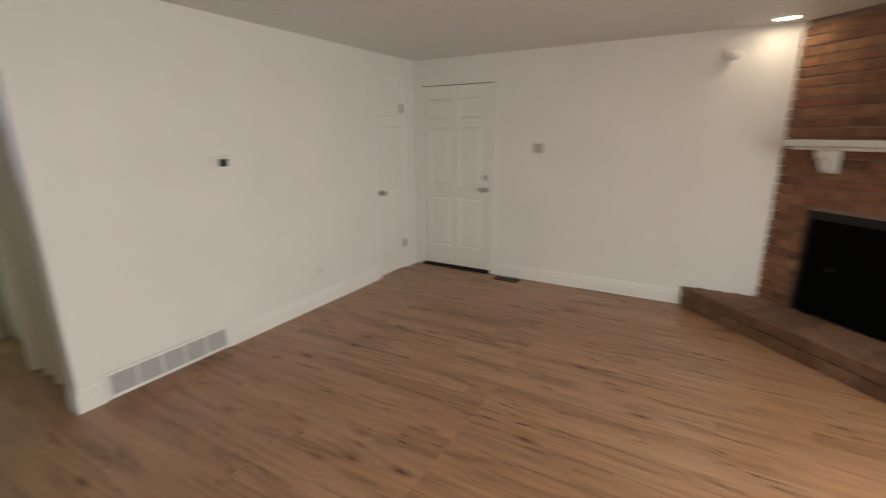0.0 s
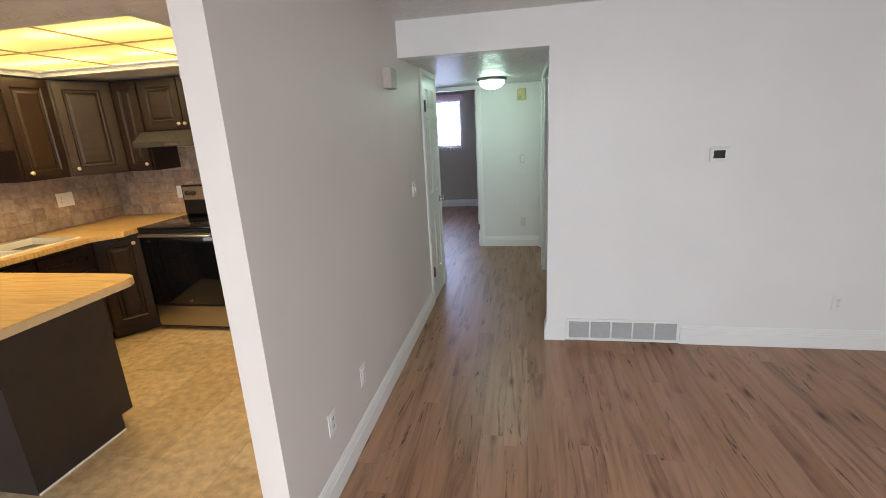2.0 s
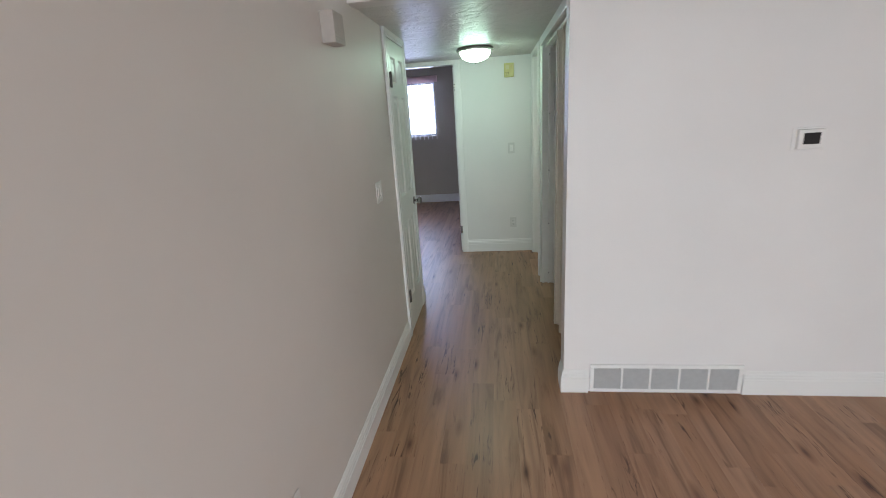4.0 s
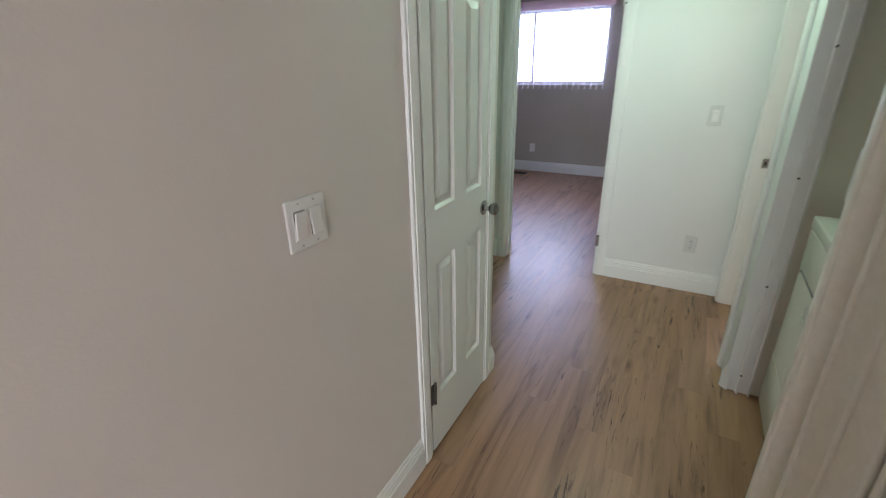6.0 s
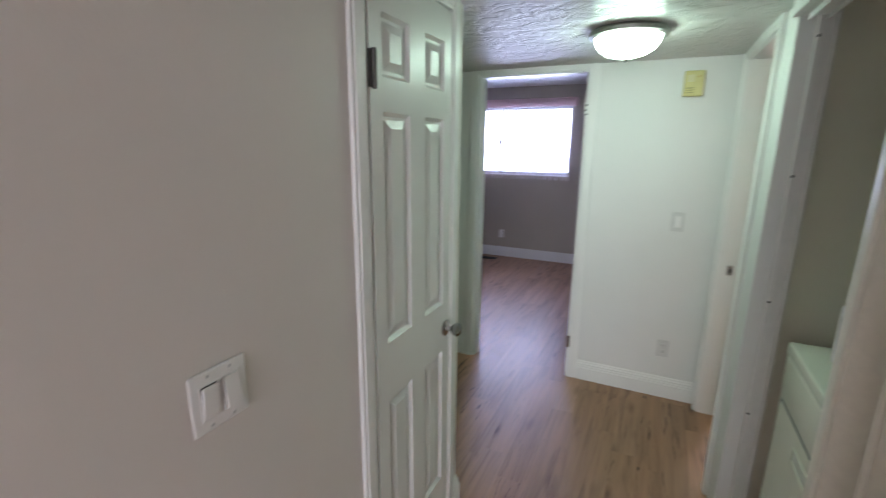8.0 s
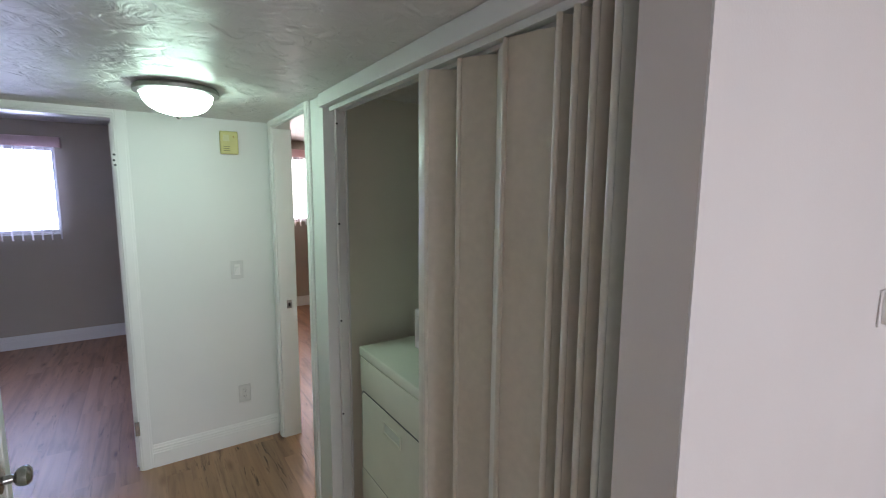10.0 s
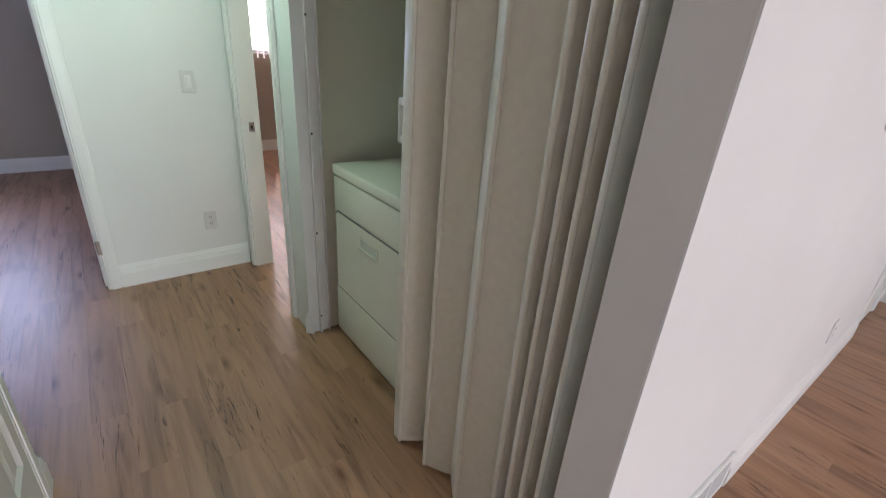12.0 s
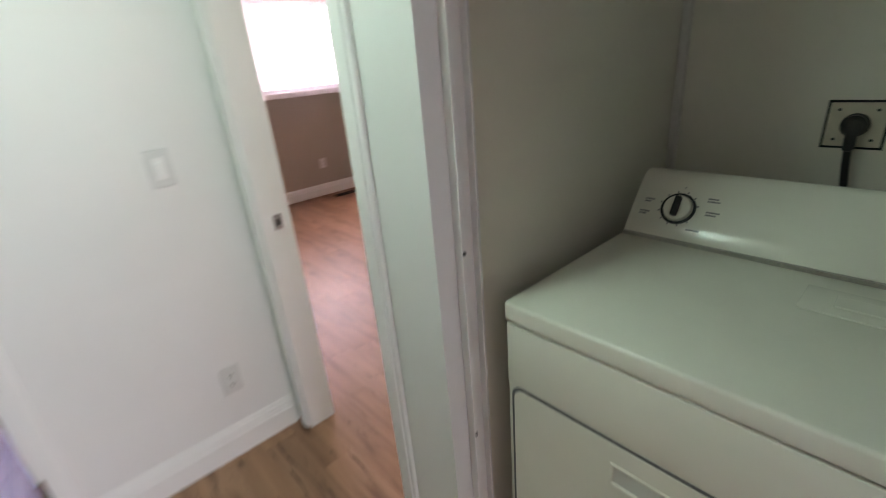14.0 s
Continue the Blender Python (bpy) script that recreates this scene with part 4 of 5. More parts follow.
vertical_blind((-1.98, YB, 1.2), 1.60, 0.9, 104, "open white vertical blind under a pale valance")
window("window_2", (1.9, YC, 1.24), 1.8, 0.9, "bright sliding window of the second bedroom")
vertical_blind((1.9, YC, 1.24), 1.8, 0.9, 86, "open white vertical blind in the second bedroom")
structure("window_3", merged(bevelled(0.1, 2.5, YS - 0.09, YS - 0.03, 0.25, 0.30, 0.005), bevelled(0.1, 2.5, YS - 0.09, YS - 0.03, 2.15, 2.2, 0.005), bevelled(0.1, 0.15, YS - 0.09, YS - 0.03, 0.30, 2.15, 0.005),
                             bevelled(2.45, 2.5, YS - 0.09, YS - 0.03, 0.30, 2.15, 0.005), bevelled(1.275, 1.325, YS - 0.09, YS - 0.03, 0.30, 2.15, 0.005)), PLASTIC, "white frame of the wide living room window", "window")
# unseen window, added round the dining fill lamp
structure("window_4", merged(bevelled(XW - 0.09, XW - 0.03, -4.3, -2.9, 0.7, 0.74, 0.005), bevelled(XW - 0.09, XW - 0.03, -4.3, -2.9, 1.96, 2.0, 0.005), bevelled(XW - 0.09, XW - 0.03, -4.3, -4.26, 0.74, 1.96, 0.005),
                             bevelled(XW - 0.09, XW - 0.03, -2.94, -2.9, 0.74, 1.96, 0.005)), PLASTIC, "white frame of an added, unseen window by the dining area", "window")
structure("backdrop", boxes((-6, 9, 9.0, 9.05, -0.1, 6.0)), BRIGHT, "overexposed bright daylight outside the bedrooms", "backdrop")

# ---- kitchen ----
KNOB = speckled("pale_brass_knob", (0.70, 0.62, 0.45), 0.3, 60, 0.05, 0.7)


def cabinet_door(parent, x0, z0, w, h, knob_at=None, y=-0.019):
    rail = 0.055 if w > 0.2 else 0.045
    frame_bm, panels = panel_slab(w, h, 0.018, ((rail, w - rail),), ((rail, h - rail),))
    moved(frame_bm, pose(x0, y, z0))
    d = part("door", frame_bm, CABINET, parent)
    for p in panels:
        part("panel", moved(p, pose(x0, y, z0)), CABINET, d)
    if knob_at:
        k = lathe([(0, 0), (0.006, 0), (0.006, 0.012), (0.014, 0.018), (0.015, 0.024), (0.009, 0.030), (0, 0.031)], 18)
        part("knob", moved(k, pose(knob_at[0], y, knob_at[1], 90)), KNOB, d, "pale round knob", True)
    return d


def cabinet(name, label, at, turn, w, h, d, doors, group, toe=False):
    """doors: rows of x0, z0, width, height, knob (x, z) or None, in local axes with the front at y 0."""
    ob = thing(name, label, "cabinet", at, turn, group)
    z0 = 0.10 if toe else 0.0
    part("body", boxes((0, w, 0, d, z0, h)), CABINET, ob)
    if toe:
        part("toe_kick", boxes((0.002, w - 0.002, 0.06, d, 0, 0.0995)), PANEL_DARK, ob)
    for x, z, dw, dh, kn in doors:
        cabinet_door(ob, x, z, dw, dh, kn)
    return ob


UB, UT = 1.372, 2.12
uh = UT - UB
cabinet("wall_cabinet", "dark-stained narrow wall cabinet beside the range hood", (-2.6, 0.3, UB), 0, 0.26, uh, 0.318, [(0.012, 0.012, 0.236, uh - 0.024, (0.222, 0.06))], "kitchen wall cabinets")
cabinet("wall_cabinet", "short dark-stained wall cabinet over the range hood", (-2.338, 0.3, 1.70), 0, 0.76, UT - 1.70, 0.318,
        [(0.012, 0.012, 0.362, UT - 1.70 - 0.024, (0.35, 0.05)), (0.386, 0.012, 0.362, UT - 1.70 - 0.024, (0.41, 0.05))], "kitchen wall cabinets")
cabinet("wall_cabinet", "dark-stained wall cabinet beside the range", (-1.576, 0.3, UB), 0, 0.6, uh, 0.318, [(0.012, 0.012, 0.576, uh - 0.024, (0.05, 0.06))], "kitchen wall cabinets")
cabinet("wall_cabinet", "tall dark-stained wall cabinet on the side wall", (-2.82, -0.42, UB), 90, 0.363, uh, 0.278, [(0.012, 0.012, 0.336, uh - 0.024, (0.05, 0.06))], "kitchen wall cabinets")
cabinet("wall_cabinet", "short dark-stained wall cabinet over the sink", (-2.82, -1.285, 1.60), 90, 0.863, UT - 1.60, 0.278,
        [(0.012, 0.012, 0.41, UT - 1.60 - 0.024, (0.39, 0.05)), (0.43, 0.012, 0.41, UT - 1.60 - 0.024, (0.46, 0.05))], "kitchen wall cabinets")
corner = thing("wall_cabinet", "dark-stained corner wall cabinet with angled door", "cabinet", (-2.82, -0.055, UB), 57, "kitchen wall cabinets")
inv = Matrix.Rotation(radians(-57), 4, 'Z') @ Matrix.Translation((2.82, 0.055, 0))
part("body", moved(prism([(-3.098, -0.055), (-2.82, -0.055), (-2.602, 0.283), (-2.602, 0.618), (-3.098, 0.618)], 0, uh, 'z'), inv), CABINET, corner)
cabinet_door(corner, 0.02, 0.012, 0.362, uh - 0.024, (0.06, 0.06), -0.019)

# base cabinets
cabinet("base_cabinet", "dark-stained sink base cabinet with doors", (-2.54, -1.18, 0), 90, 0.90, 0.884, 0.558,
        [(0.02, 0.13, 0.42, 0.53, (0.41, 0.62)), (0.46, 0.13, 0.42, 0.53, (0.49, 0.62)), (0.02, 0.69, 0.42, 0.15, None), (0.46, 0.69, 0.42, 0.15, None)], "kitchen base cabinets", True)
bc = thing("base_cabinet", "dark-stained angled corner base cabinet", "cabinet", (-2.54, -0.27, 0), 50, "kitchen base cabinets")
inv = Matrix.Rotation(radians(-50), 4, 'Z') @ Matrix.Translation((2.44, 0.37, 0))
part("body", moved(prism([(-2.998, -0.375), (-2.44, -0.375), (-2.244, -0.125), (-2.244, 0.518), (-2.998, 0.518)], 0.10, 0.884, 'z'), inv), CABINET, bc)
part("toe_kick", moved(prism([(-2.998, -0.33), (-2.50, -0.33), (-2.29, -0.06), (-2.29, 0.518), (-2.998, 0.518)], 0.0, 0.0995, 'z'), inv), PANEL_DARK, bc)
cabinet_door(bc, 0.012, 0.12, 0.294, 0.735, (0.262, 0.815), -0.019)
cabinet("base_cabinet", "dark-stained base cabinet beside the range", (-1.574, 0.0, 0), 0, 0.6, 0.884, 0.618, [(0.02, 0.13, 0.56, 0.71, (0.06, 0.78))], "kitchen base cabinets", True)

pen = thing("peninsula_cabinet", "dark-painted peninsula cabinet with flat end panel", "cabinet", (-1.443, -1.79, 0), 0, "kitchen base cabinets")
part("body", boxes((-1.62, -0.012, 0.012, 0.565, 0.10, 0.884)), CABINET, pen)
part("end_panel", merged(boxes((-0.0115, 0.0, 0.012, 0.49, 0.0, 0.884)), boxes((-0.0115, 0.0, 0.49, 0.565, 0.10, 0.884))), PANEL_DARK, pen, "flat dark end panel")
part("back_panel", boxes((-1.62, 0.0, 0.0, 0.0115, 0.0, 0.884)), PANEL_DARK, pen)
part("toe_kick", boxes((-1.62, -0.012, 0.05, 0.49, 0.0, 0.0995)), PANEL_DARK, pen)
part("base_bead", bevelled(0.0, 0.006, -0.0, 0.49, 0.0, 0.012, 0.002), TRIM, pen, "thin white bead at the floor")


def rounded(x0, x1, y0, y1, radii, n=8):
    pts = []
    for (cx, cy, a0), r in zip(((x1, y1, 0), (x0, y1, 90), (x0, y0, 180), (x1, y0, 270)), radii):
        ox = cx - r if cx == x1 else cx + r
        oy = cy - r if cy == y1 else cy + r
        if r < 1e-4:
            pts.append((cx, cy))
        else:
            pts += [(ox + r * math.cos(radians(a0 + 90 * k / n)), oy + r * math.sin(radians(a0 + 90 * k / n))) for k in range(n + 1)]
    return pts


EDGE = speckled("pale_laminate_edge", (0.56, 0.42, 0.24), 0.4, 25, 0.08)


def slab(outline, z0, z1, r=0.006):
    bm = prism(outline, z0, z1, 'z')
    bmesh.ops.bevel(bm, geom=[e for e in bm.edges if abs(e.verts[0].co.z - e.verts[1].co.z) < 1e-5 and e.verts[0].co.z > z1 - 1e-4], offset=r, segments=2, affect='EDGES')
    return bm


pw = thing("peninsula_worktop", "yellowish wood-look laminate worktop with rounded corners", "worktop", (0, 0, 0))
part("top", slab(rounded(-2.458, -1.192, -2.04, -1.187, (0.11, 0, 0, 0.10)), 0.8855, 0.926, 0.003), COUNTER, pw)
part("edge_band", prism(rounded(-2.458, -1.19, -2.042, -1.185, (0.11, 0, 0, 0.10)), 0.885, 0.921, 'z'), EDGE, pw, "paler laminate edge band")
wt = merged(slab([(-3.098, -0.35), (-2.46, -0.35), (-2.335, -0.17), (-2.343, -0.05), (-2.343, 0.618), (-3.098, 0.618)], 0.885, 0.925),
            boxes((-3.098, -2.46, -2.04, -1.14, 0.885, 0.925)), boxes((-3.098, -3.00, -1.14, -0.35, 0.885, 0.925), (-2.56, -2.46, -1.14, -0.35, 0.885, 0.925)))
wtop = tagged(part("sink_worktop", wt, COUNTER), "yellowish wood-look laminate worktop round the sink", "worktop")
tagged(part("range_worktop", slab([(-1.574, -0.03), (-0.974, -0.03), (-0.974, 0.618), (-1.574, 0.618)], 0.885, 0.925), COUNTER), "yellowish laminate worktop beside the range", "worktop")

sink = thing("kitchen_sink", "white enamel drop-in double kitchen sink", "sink", (-3.00, -1.14, 0.925), 0)
for y0, y1 in ((0.03, 0.375), (0.415, 0.76)):
    sb = bmesh.new()
    ring_t = [sb.verts.new(c) for c in ((0.03, y0, 0.006), (0.41, y0, 0.006), (0.41, y1, 0.006), (0.03, y1, 0.006))]
    ring_b = [sb.verts.new(c) for c in ((0.05, y0 + 0.02, -0.17), (0.39, y0 + 0.02, -0.17), (0.39, y1 - 0.02, -0.17), (0.05, y1 - 0.02, -0.17))]
    for i in range(4):
        sb.faces.new((ring_t[i], ring_t[(i + 1) % 4], ring_b[(i + 1) % 4], ring_b[i]))
    sb.faces.new(ring_b)
    part("basin", sb, SINK, sink)
part("rim", merged(bevelled(-0.01, 0.03, -0.01, 0.80, -0.003, 0.009, 0.003), bevelled(0.41, 0.45, -0.01, 0.80, -0.003, 0.009, 0.003), bevelled(0.03, 0.41, -0.01, 0.03, -0.003, 0.0088, 0.003),
                   bevelled(0.03, 0.41, 0.76, 0.80, -0.003, 0.0088, 0.003), bevelled(0.03, 0.41, 0.375, 0.415, -0.003, 0.0088, 0.003)), SINK, sink)


def range_cooker():
    w = 0.757
    ob = thing("range_cooker", "freestanding electric range with black glass and steel trim", "range", (-2.337, -0.03, 0), 0)
    part("body", boxes((0, w, 0.03, 0.63, 0.02, 0.909)), IRON, ob)
    dr = part("drawer", bevelled(0.006, w - 0.006, 0.0, 0.03, 0.045, 0.235, 0.006), STEEL, ob, "brushed steel storage drawer")
    part("oven_door", bevelled(0.006, w - 0.006, -0.012, 0.028, 0.245, 0.849, 0.008), OVENGLASS, ob, "black glass oven door", True)
    part("badge", moved(lathe([(0, 0), (0.022, 0), (0.020, 0.002), (0, 0.002)], 20), pose(w / 2, -0.012, 0.285, 90) @ Matrix.Diagonal((1, 0.5, 1, 1))), NICKEL, ob)
    part("door_trim", bevelled(0.004, w - 0.004, -0.014, 0.028, 0.850, 0.876, 0.005), STEEL, ob, "steel upper door trim")
    part("handle", merged(bevelled(0.04, w - 0.04, -0.062, -0.040, 0.854, 0.872, 0.007, 3), boxes((0.06, 0.085, -0.045, -0.012, 0.856, 0.870), (w - 0.085, w - 0.06, -0.045, -0.012, 0.856, 0.870))), STEEL, ob, "steel bar handle", True)
    part("control_strip", bevelled(0.004, w - 0.004, -0.004, 0.03, 0.880, 0.910, 0.004), IRON, ob)
    part("cooktop", bevelled(0.0, w, -0.006, 0.60, 0.9105, 0.928, 0.005), OVENGLASS, ob, "black glass cooktop", True)
    bg = part("back_guard", bevelled(0.0, w, 0.575, 0.635, 0.9285, 1.205, 0.006), IRON, ob)
    part("control_panel", boxes((0.02, w - 0.02, 0.566, 0.576, 1.07, 1.192)), STEEL, bg, "steel control panel")
    for x in (0.07, 0.13, 0.63, 0.69):
        part("knob", moved(lathe([(0, 0), (0.022, 0), (0.021, 0.018), (0.016, 0.022), (0, 0.023)], 20), pose(x, 0.566, 1.132, 90)), BLACK, bg, "black control knob", True)
    part("display", boxes((0.27, 0.49, 0.564, 0.567, 1.10, 1.16)), BLACK, bg)
    return ob


range_cooker()
HOODM = speckled("dull_grey_hood_enamel", (0.030, 0.028, 0.026), 0.6, 30, 0.1)
bsdf(HOODM).inputs["Specular IOR Level"].default_value = 0.2
hood = thing("range_hood", "slim steel range hood under the wall cabinet", "range hood", (-2.338, 0.12, 1.572), 0)
part("canopy", prism([(0.0, 0.0), (0.06, -0.001), (0.495, 0.0), (0.495, 0.125), (0.11, 0.125), (0.0, 0.045)], 0.0, 0.757, 'x'), HOODM, hood)
part("control_plate", boxes((0.30, 0.42, -0.003, 0.004, 0.012, 0.032)), NICKEL, hood, "small bright control plate")
part("filter", boxes((0.08, 0.68, 0.06, 0.44, -0.004, -0.0015)), IRON, hood)

outlet((-2.40, 0.605, 1.14), 0, "white outlet on the tiled backsplash")
ko = outlet((-3.085, 0.02, 1.17), 90, "white double outlet on the tiled backsplash")
part("second_plate", bevelled(0.036, 0.11, -0.006, -0.0005, -0.058, 0.058, 0.0035), PLASTIC, ko)

# luminous ceiling panel
BAR = speckled("yellowed_bar", (0.42, 0.30, 0.12), 0.5, 30, 0.1)
LW, LD = 2.03, 1.25
lb = thing("ceiling_light", "yellowed acrylic ceiling light panel with thin bars", "ceiling light", (-2.85, -1.31, KIT + 0.035), 0)
part("box", boxes((0, LW, 0, 0.004, 0.005, 0.125), (0, LW, LD - 0.004, LD, 0.005, 0.125), (0, 0.004, 0.004, LD - 0.004, 0.005, 0.125), (LW - 0.004, LW, 0.004, LD - 0.004, 0.005, 0.125),
                  (0.004, LW - 0.004, 0.004, LD - 0.004, 0.115, 0.125)), TRIM, lb)
cw, cd = (LW - 0.024) / 3, (LD - 0.024) / 2
for i in range(3):
    for j in range(2):
        part("diffuser", boxes((0.012 + i * cw, 0.005 + (i + 1) * cw, 0.012 + j * cd, 0.005 + (j + 1) * cd, 0.008, 0.011)), ACRYLIC, lb, "yellowed acrylic sheet")
for i in range(1, 3):
    part("bar", boxes((0.005 + i * cw, 0.0118 + i * cw, 0.01, LD - 0.01, 0.001, 0.014)), BAR, lb)
part("bar", boxes((0.01, LW - 0.01, cd + 0.005, cd + 0.0118, 0.0015, 0.0135)), BAR, lb)
part("frame", merged(bevelled(0.001, LW - 0.001, 0.001, 0.020, -0.003, 0.004, 0.002), bevelled(0.001, LW - 0.001, LD - 0.020, LD - 0.001, -0.003, 0.004, 0.002),
                     bevelled(0.001, 0.020, 0.020, LD - 0.020, -0.003, 0.004, 0.002), bevelled(LW - 0.020, LW - 0.001, 0.020, LD - 0.020, -0.003, 0.004, 0.002)), TRIM, lb)
for y in (0.31, 0.94):
    for x in (0.10, 1.10):
        part("tube", moved(lathe([(0, 0), (0.019, 0.0), (0.019, 0.82), (0, 0.82)], 12), pose(x, y, 0.062, 0, 90, 0)), TUBE, lb, "lit fluorescent tube", True)
lamp("light_panel_glow", 'AREA', look((-1.835, -0.685, KIT + 0.028), (-1.835, -0.685, 0)), 42, (1.0, 0.77, 0.43), 1.96, 1.18)

# ---- fireplace in the corner ----
fp = thing("fireplace", "red brick corner fireplace with black firebox", "fireplace", (XE, -3.41, 0), -135)
FW = 2.64
HZ = 0.185
fx0, fx1, fz1 = 0.283, 1.62, 0.965
part("core", boxes((0.02, fx0 - 0.01, -0.001, 0.3, 0, LIV), (fx1 + 0.01, FW, -0.001, 0.3, 0, LIV), (fx0 - 0.01, fx1 + 0.01, -0.001, 0.3, fz1, LIV)), MORTAR, fp)
part("firebox", boxes((fx0 - 0.01, fx1 + 0.01, 0.55, 0.6, HZ, fz1), (fx0 - 0.03, fx0 - 0.01, 0.012, 0.55, HZ, fz1), (fx1 + 0.01, fx1 + 0.03, 0.012, 0.55, HZ, fz1), (fx0 - 0.01, fx1 + 0.01, 0.3, 0.55, fz1, fz1 + 0.02)), FIREBOX_BLACK, fp, "near-black firebox")
scr = part("fire_screen", merged(bevelled(fx0, fx1, -0.012, 0.012, fz1 - 0.06, fz1, 0.004), bevelled(fx0, fx0 + 0.03, -0.010, 0.012, HZ, fz1 - 0.06, 0.004), bevelled(fx1 - 0.03, fx1, -0.010, 0.012, HZ, fz1 - 0.06, 0.004)), IRON, fp, "black metal fire surround")
# flat solid sheet, added to put the opening's darkness into its colour
part("dark_sheet", boxes((fx0 + 0.03, (fx0 + fx1) / 2 - 0.004, 0.0, 0.005, HZ + 0.01, fz1 - 0.062), ((fx0 + fx1) / 2 + 0.004, fx1 - 0.03, 0.0, 0.005, HZ + 0.01, fz1 - 0.062)), FIREBOX_BLACK, fp, "near-black sheet added across the dark opening")
part("door_pull", merged(bevelled(0.50, 0.53, -0.04, -0.006, 0.55, 0.58, 0.006)), IRON, scr)
hearth = thing("hearth", "raised brick hearth in front of the fireplace", "hearth", (XE, -3.41, 0), -135)
part("core", prism([(-0.40, -0.405), (FW + 0.39, -0.405), (FW, -0.012), (0.0, -0.012)], 0.0, HZ - 0.012, 'z'), MORTAR, hearth)
mantel = thing("mantel_shelf", "white painted mantel shelf on scrolled corbels", "mantel", (XE, -3.41, 0), -135)
part("shelf", merged(bevelled(0.15, FW - 0.1, -0.20, -0.0155, 1.43, 1.475, 0.008, 3), bevelled(0.18, FW - 0.14, -0.17, -0.0155, 1.405, 1.4295, 0.006, 2)), TRIM, mantel, "", True)
cprof = [(-0.0155, 1.404), (-0.135, 1.404), (-0.14, 1.385), (-0.125, 1.36), (-0.095, 1.34), (-0.085, 1.31), (-0.07, 1.28), (-0.045, 1.250), (-0.0155, 1.240)]
for cx in (0.34, 1.69):
    cb = prism(cprof, cx, cx + 0.09, 'x')
    part("corbel", cb, TRIM, mantel)


# bricks of the chimney breast and hearth
def brick_mesh(w, h, d, jig):
    rnd_b = random.Random(jig)
    bm = bmesh.new()
    e = 0.004
    j = lambda: rnd_b.uniform(-0.0015, 0.0015)
    back = [bm.verts.new((x, d, z)) for x, z in ((0, 0), (w, 0), (w, h), (0, h))]
    mid = [bm.verts.new((x + j(), e, z + j())) for x, z in ((0, 0), (w, 0), (w, h), (0, h))]
    fr = [bm.verts.new((x + j(), j(), z + j())) for x, z in ((e, e), (w - e, e), (w - e, h - e), (e, h - e))]
    for a, b in ((back, mid), (mid, fr)):
        for i in range(4):
            bm.faces.new((a[i], a[(i + 1) % 4], b[(i + 1) % 4], b[i]))
    bm.faces.new(fr)
    return bm


BW, BH, JT = 0.194, 0.060, 0.011
brick_cache, far_bricks, brick_rand = {}, [], random.Random(8)
rows_n = int((LIV) / (BH + JT))
for r in range(rows_n + 1):
    z = r * (BH + JT)
    if z + BH > LIV + 0.001:
        break
    x = -(BW + JT) / 2 if r % 2 else 0.0
    while x < FW:
        x0, x1 = max(x, 0.0), min(x + BW, FW)
        spans = [(x0, x1)]
        if z < fz1 and z + BH > HZ - 0.02:
            spans = [(x0, min(x1, fx0 - 0.006)), (max(x0, fx1 + 0.006), x1)]
        for a, b in spans:
            if b - a < 0.03:
                continue
            proud = brick_rand.uniform(-0.004, 0.003)
            if a < 1.75:
                key = (round(b - a, 3), brick_rand.randrange(3))
                if key not in brick_cache:
                    brick_cache[key] = mesh_of("brick", brick_mesh(key[0], BH, 0.02, key[1]), BRICK)
                ob = new("brick", brick_cache[key])
                ob.parent = fp
                ob.location = (a, -0.008 + proud, z)
            else:
                far_bricks.append(moved(brick_mesh(b - a, BH, 0.02, r), Matrix.Translation((a, -0.008 + proud, z))))
        x += BW + JT
tagged(part("far_bricks", merged(*far_bricks), BRICK, fp), kind="stuff")
for k in range(16):
    for lvl in (0, 1):
        x = -0.37 + k * 0.205 + (0.1 if lvl else 0)
        ob = new("brick", mesh_of("brick", brick_mesh(0.194, 0.085, 0.03, k), HEARTHBRICK))
        ob.parent = hearth
        ob.location = (x, -0.43, 0.002 + lvl * 0.092)
for k in range(34):
    x = -0.30 + k * 0.1
    reach = 0.352 if 0 < x < FW - 0.1 else max(0.06, 0.352 + (x if x < 0 else FW - 0.1 - x))
    bm = moved(brick_mesh(0.092, reach + 0.045, 0.03, k), pose(0, 0, 0, -90))
    bmesh.ops.translate(bm, verts=bm.verts[:], vec=(x, -0.40, HZ - 0.001))
    ob = part("brick", bm, HEARTHBRICK, hearth)

# backsplash tiles
TS, TJ = 0.102, 0.002
tile_me = mesh_of("tile", brick_mesh(TS, TS, 0.008, 3), SPLASH)
bs1 = structure("backsplash_north", boxes((-3.09, -0.12, 0.612, 0.6195, 0.926, 1.70)), GROUT, "tan tumbled stone tile backsplash behind the range", "backsplash")
bs2 = structure("backsplash_west", boxes((-3.0995, -3.092, -2.0, 0.611, 0.926, 1.62)), GROUT, "tan tumbled stone tile backsplash by the sink", "backsplash")
for r in range(7):
    for c in range(14):
        x = -3.08 + c * (TS + TJ)
        z = 0.929 + r * (TS + TJ)
        if r > 3 and not (-2.45 < x < -1.6):
            continue
        ob = new("tile", tile_me)
        ob.parent = bs1
        ob.location = (x, 0.605, z)
for r in range(7):
    for c in range(18):
        y = 0.595 - c * (TS + TJ)
        z = 0.929 + r * (TS + TJ)
        if r > 3 and y > -0.33:
            continue
        ob = new("tile", tile_me)
        ob.parent = bs2
        ob.matrix_basis = pose(-3.085, y - TS, z, 0, 0, 90)

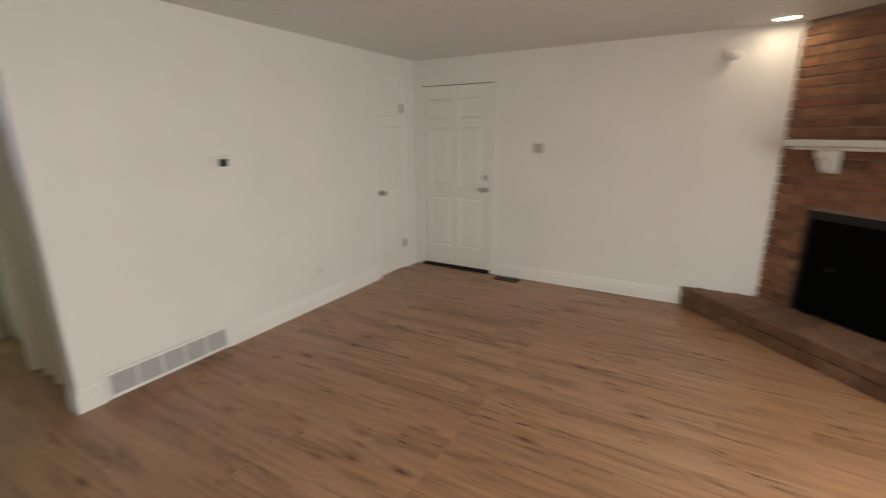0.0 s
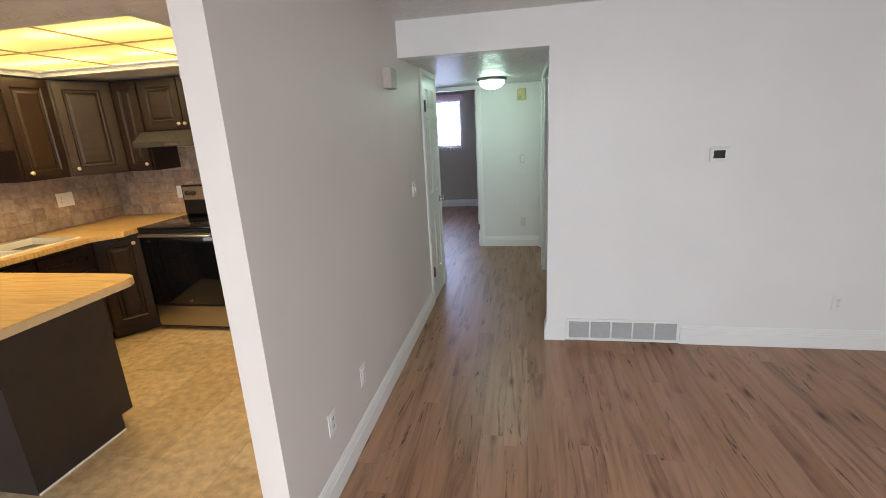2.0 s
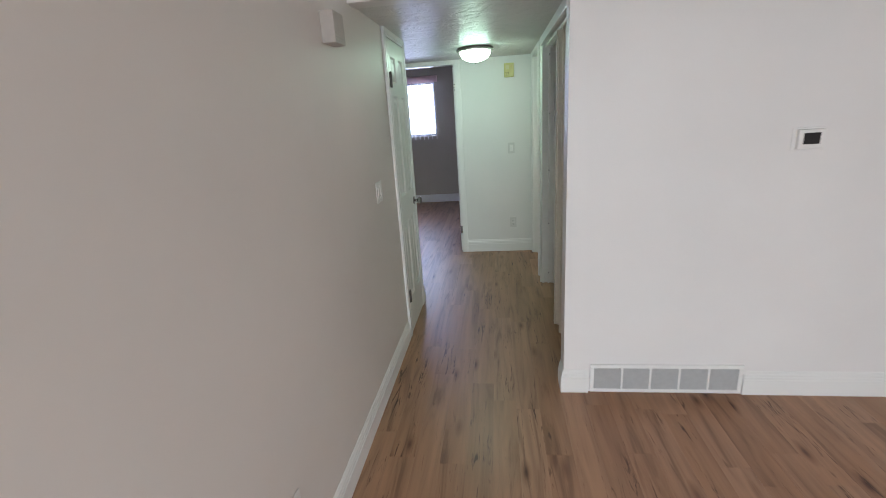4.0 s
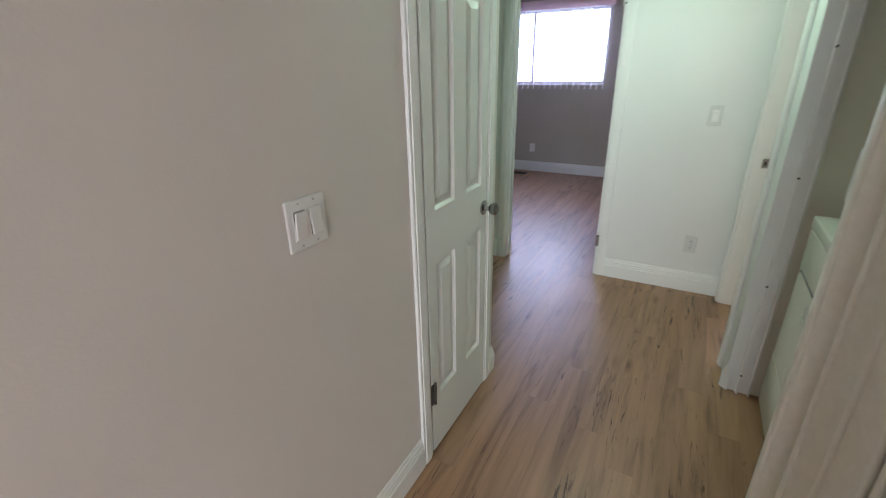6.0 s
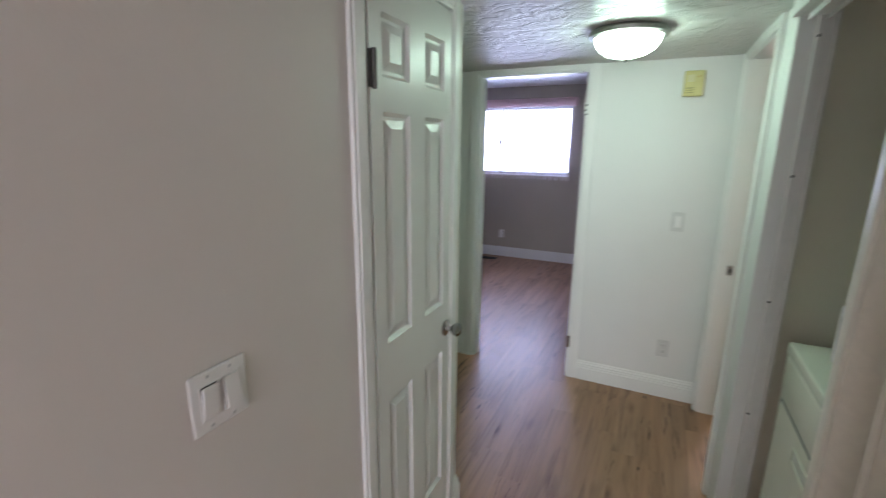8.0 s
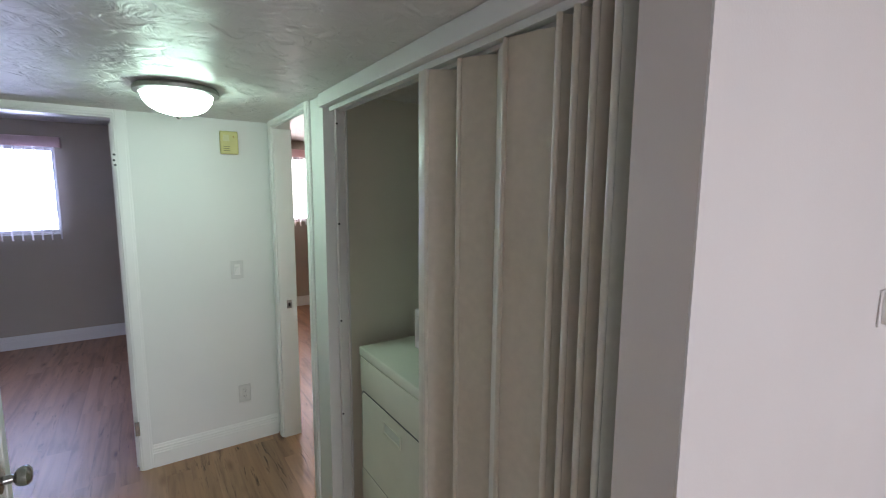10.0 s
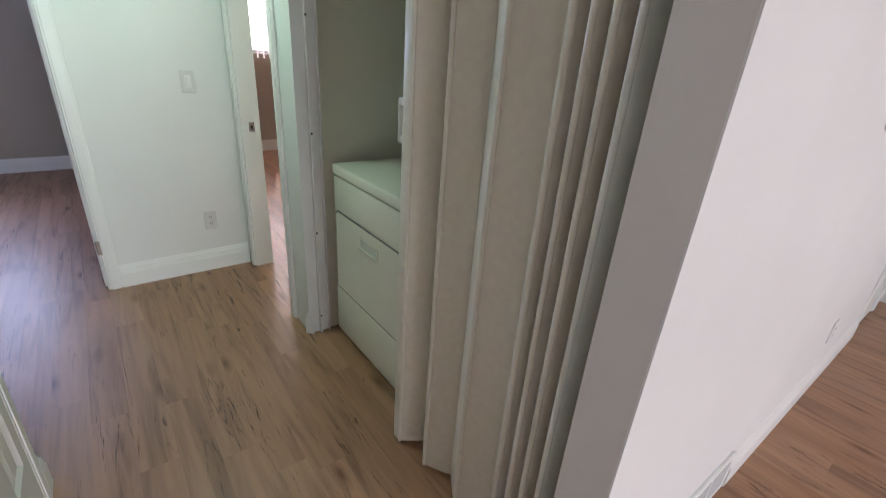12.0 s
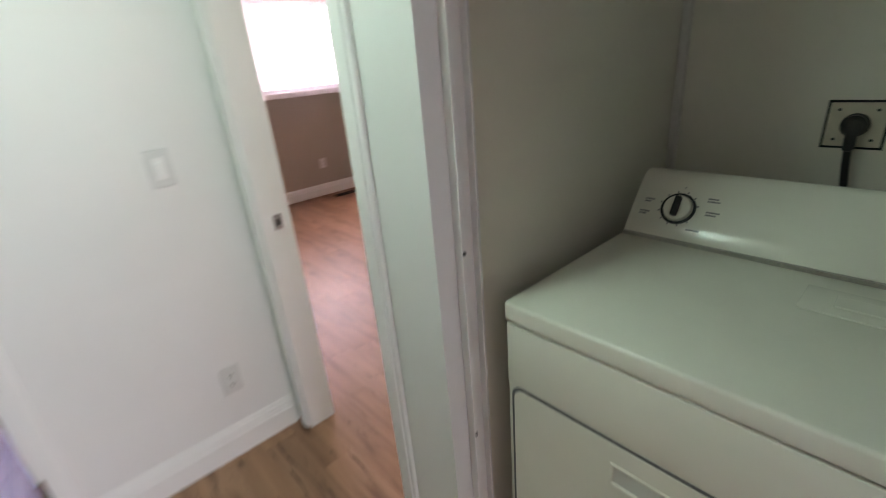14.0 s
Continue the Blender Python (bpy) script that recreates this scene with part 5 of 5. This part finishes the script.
# kitchen floor tiles
kf = structure("floor_kitchen", boxes((-3.1, -0.055, -1.905, 0.62, -0.0055, -0.0025)), speckled("floor_tile_joint", (0.36, 0.28, 0.19), 0.8, 40, 0.1), "tan stone-look vinyl tile kitchen floor", "floor")
FT = 0.41
ft_cache = {}
for i in range(8):
    for j in range(7):
        x0, x1 = -3.1 + i * FT, min(-3.1 + (i + 1) * FT - 0.002, -0.055)
        y0, y1 = -1.905 + j * FT, min(-1.905 + (j + 1) * FT - 0.002, 0.62)
        if x1 - x0 < 0.02 or y1 - y0 < 0.02:
            continue
        key = (round(x1 - x0, 3), round(y1 - y0, 3))
        if key not in ft_cache:
            bm = bmesh.new()
            e = 0.0015
            lo = [bm.verts.new((x, y, -0.0025)) for x, y in ((0, 0), (key[0], 0), (key[0], key[1]), (0, key[1]))]
            hi = [bm.verts.new((x, y, 0.0)) for x, y in ((e, e), (key[0] - e, e), (key[0] - e, key[1] - e), (e, key[1] - e))]
            for q in range(4):
                bm.faces.new((lo[q], lo[(q + 1) % 4], hi[(q + 1) % 4], hi[q]))
            bm.faces.new(hi)
            ft_cache[key] = mesh_of("tile", bm, STONEFLOOR)
        ob = new("tile", ft_cache[key])
        ob.parent = kf
        ob.location = (x0, y0, 0)

# ---- floor planks ----
def plank_mesh(w, l):
    bm = bmesh.new()
    e = 0.0004
    lo = [bm.verts.new((x, y, -0.006)) for x, y in ((0, 0), (w, 0), (w, l), (0, l))]
    mid = [bm.verts.new((x, y, -0.0004)) for x, y in ((0, 0), (w, 0), (w, l), (0, l))]
    top = [bm.verts.new((x, y, 0.0)) for x, y in ((e, e), (w - e, e), (w - e, l - e), (e, l - e))]
    for a, b in ((lo, mid), (mid, top)):
        for i in range(4):
            bm.faces.new((a[i], a[(i + 1) % 4], b[(i + 1) % 4], b[i]))
    bm.faces.new(top)
    return bm


PW, PL = 0.124, 1.05
rects = ((XW, 4.7, YS, -1.93), (-0.06, 4.7, -1.93, 6.2), (-3.2, -0.06, 0.68, 5.95))
plank_cache, far_planks, near_count = {}, [], 0
stagger = random.Random(4)
for i in range(-27, 40):
    shift = stagger.random() * PL
    for j in range(-7, 8):
        ax0, ax1 = i * PW, (i + 1) * PW - 0.0002
        ay0 = j * PL + shift
        ay1 = ay0 + PL - 0.0002
        for rx0, rx1, ry0, ry1 in rects:
            x0, x1, y0, y1 = max(ax0, rx0), min(ax1, rx1), max(ay0, ry0), min(ay1, ry1)
            if x1 - x0 < 0.01 or y1 - y0 < 0.01:
                continue
            near = (-0.8 < x1 and x0 < 1.3 and -3.2 < y1 and y0 < 6.2) or (0 < x1 and x0 < 4.54 and -3.4 < y1 and y0 < 0)
            if near and near_count < 300:
                key = (round(x1 - x0, 3), round(y1 - y0, 3))
                if key not in plank_cache:
                    plank_cache[key] = mesh_of("plank", plank_mesh(*key), PLANK)
                ob = new("plank", plank_cache[key])
                ob.location = (x0, y0, 0)
                ob.parent = floor
                near_count += 1
            else:
                far_planks.append(moved(plank_mesh(x1 - x0, y1 - y0), Matrix.Translation((x0, y0, 0))))
rest = part("far_planks", merged(*far_planks), PLANK, floor)
tagged(rest, kind="stuff")
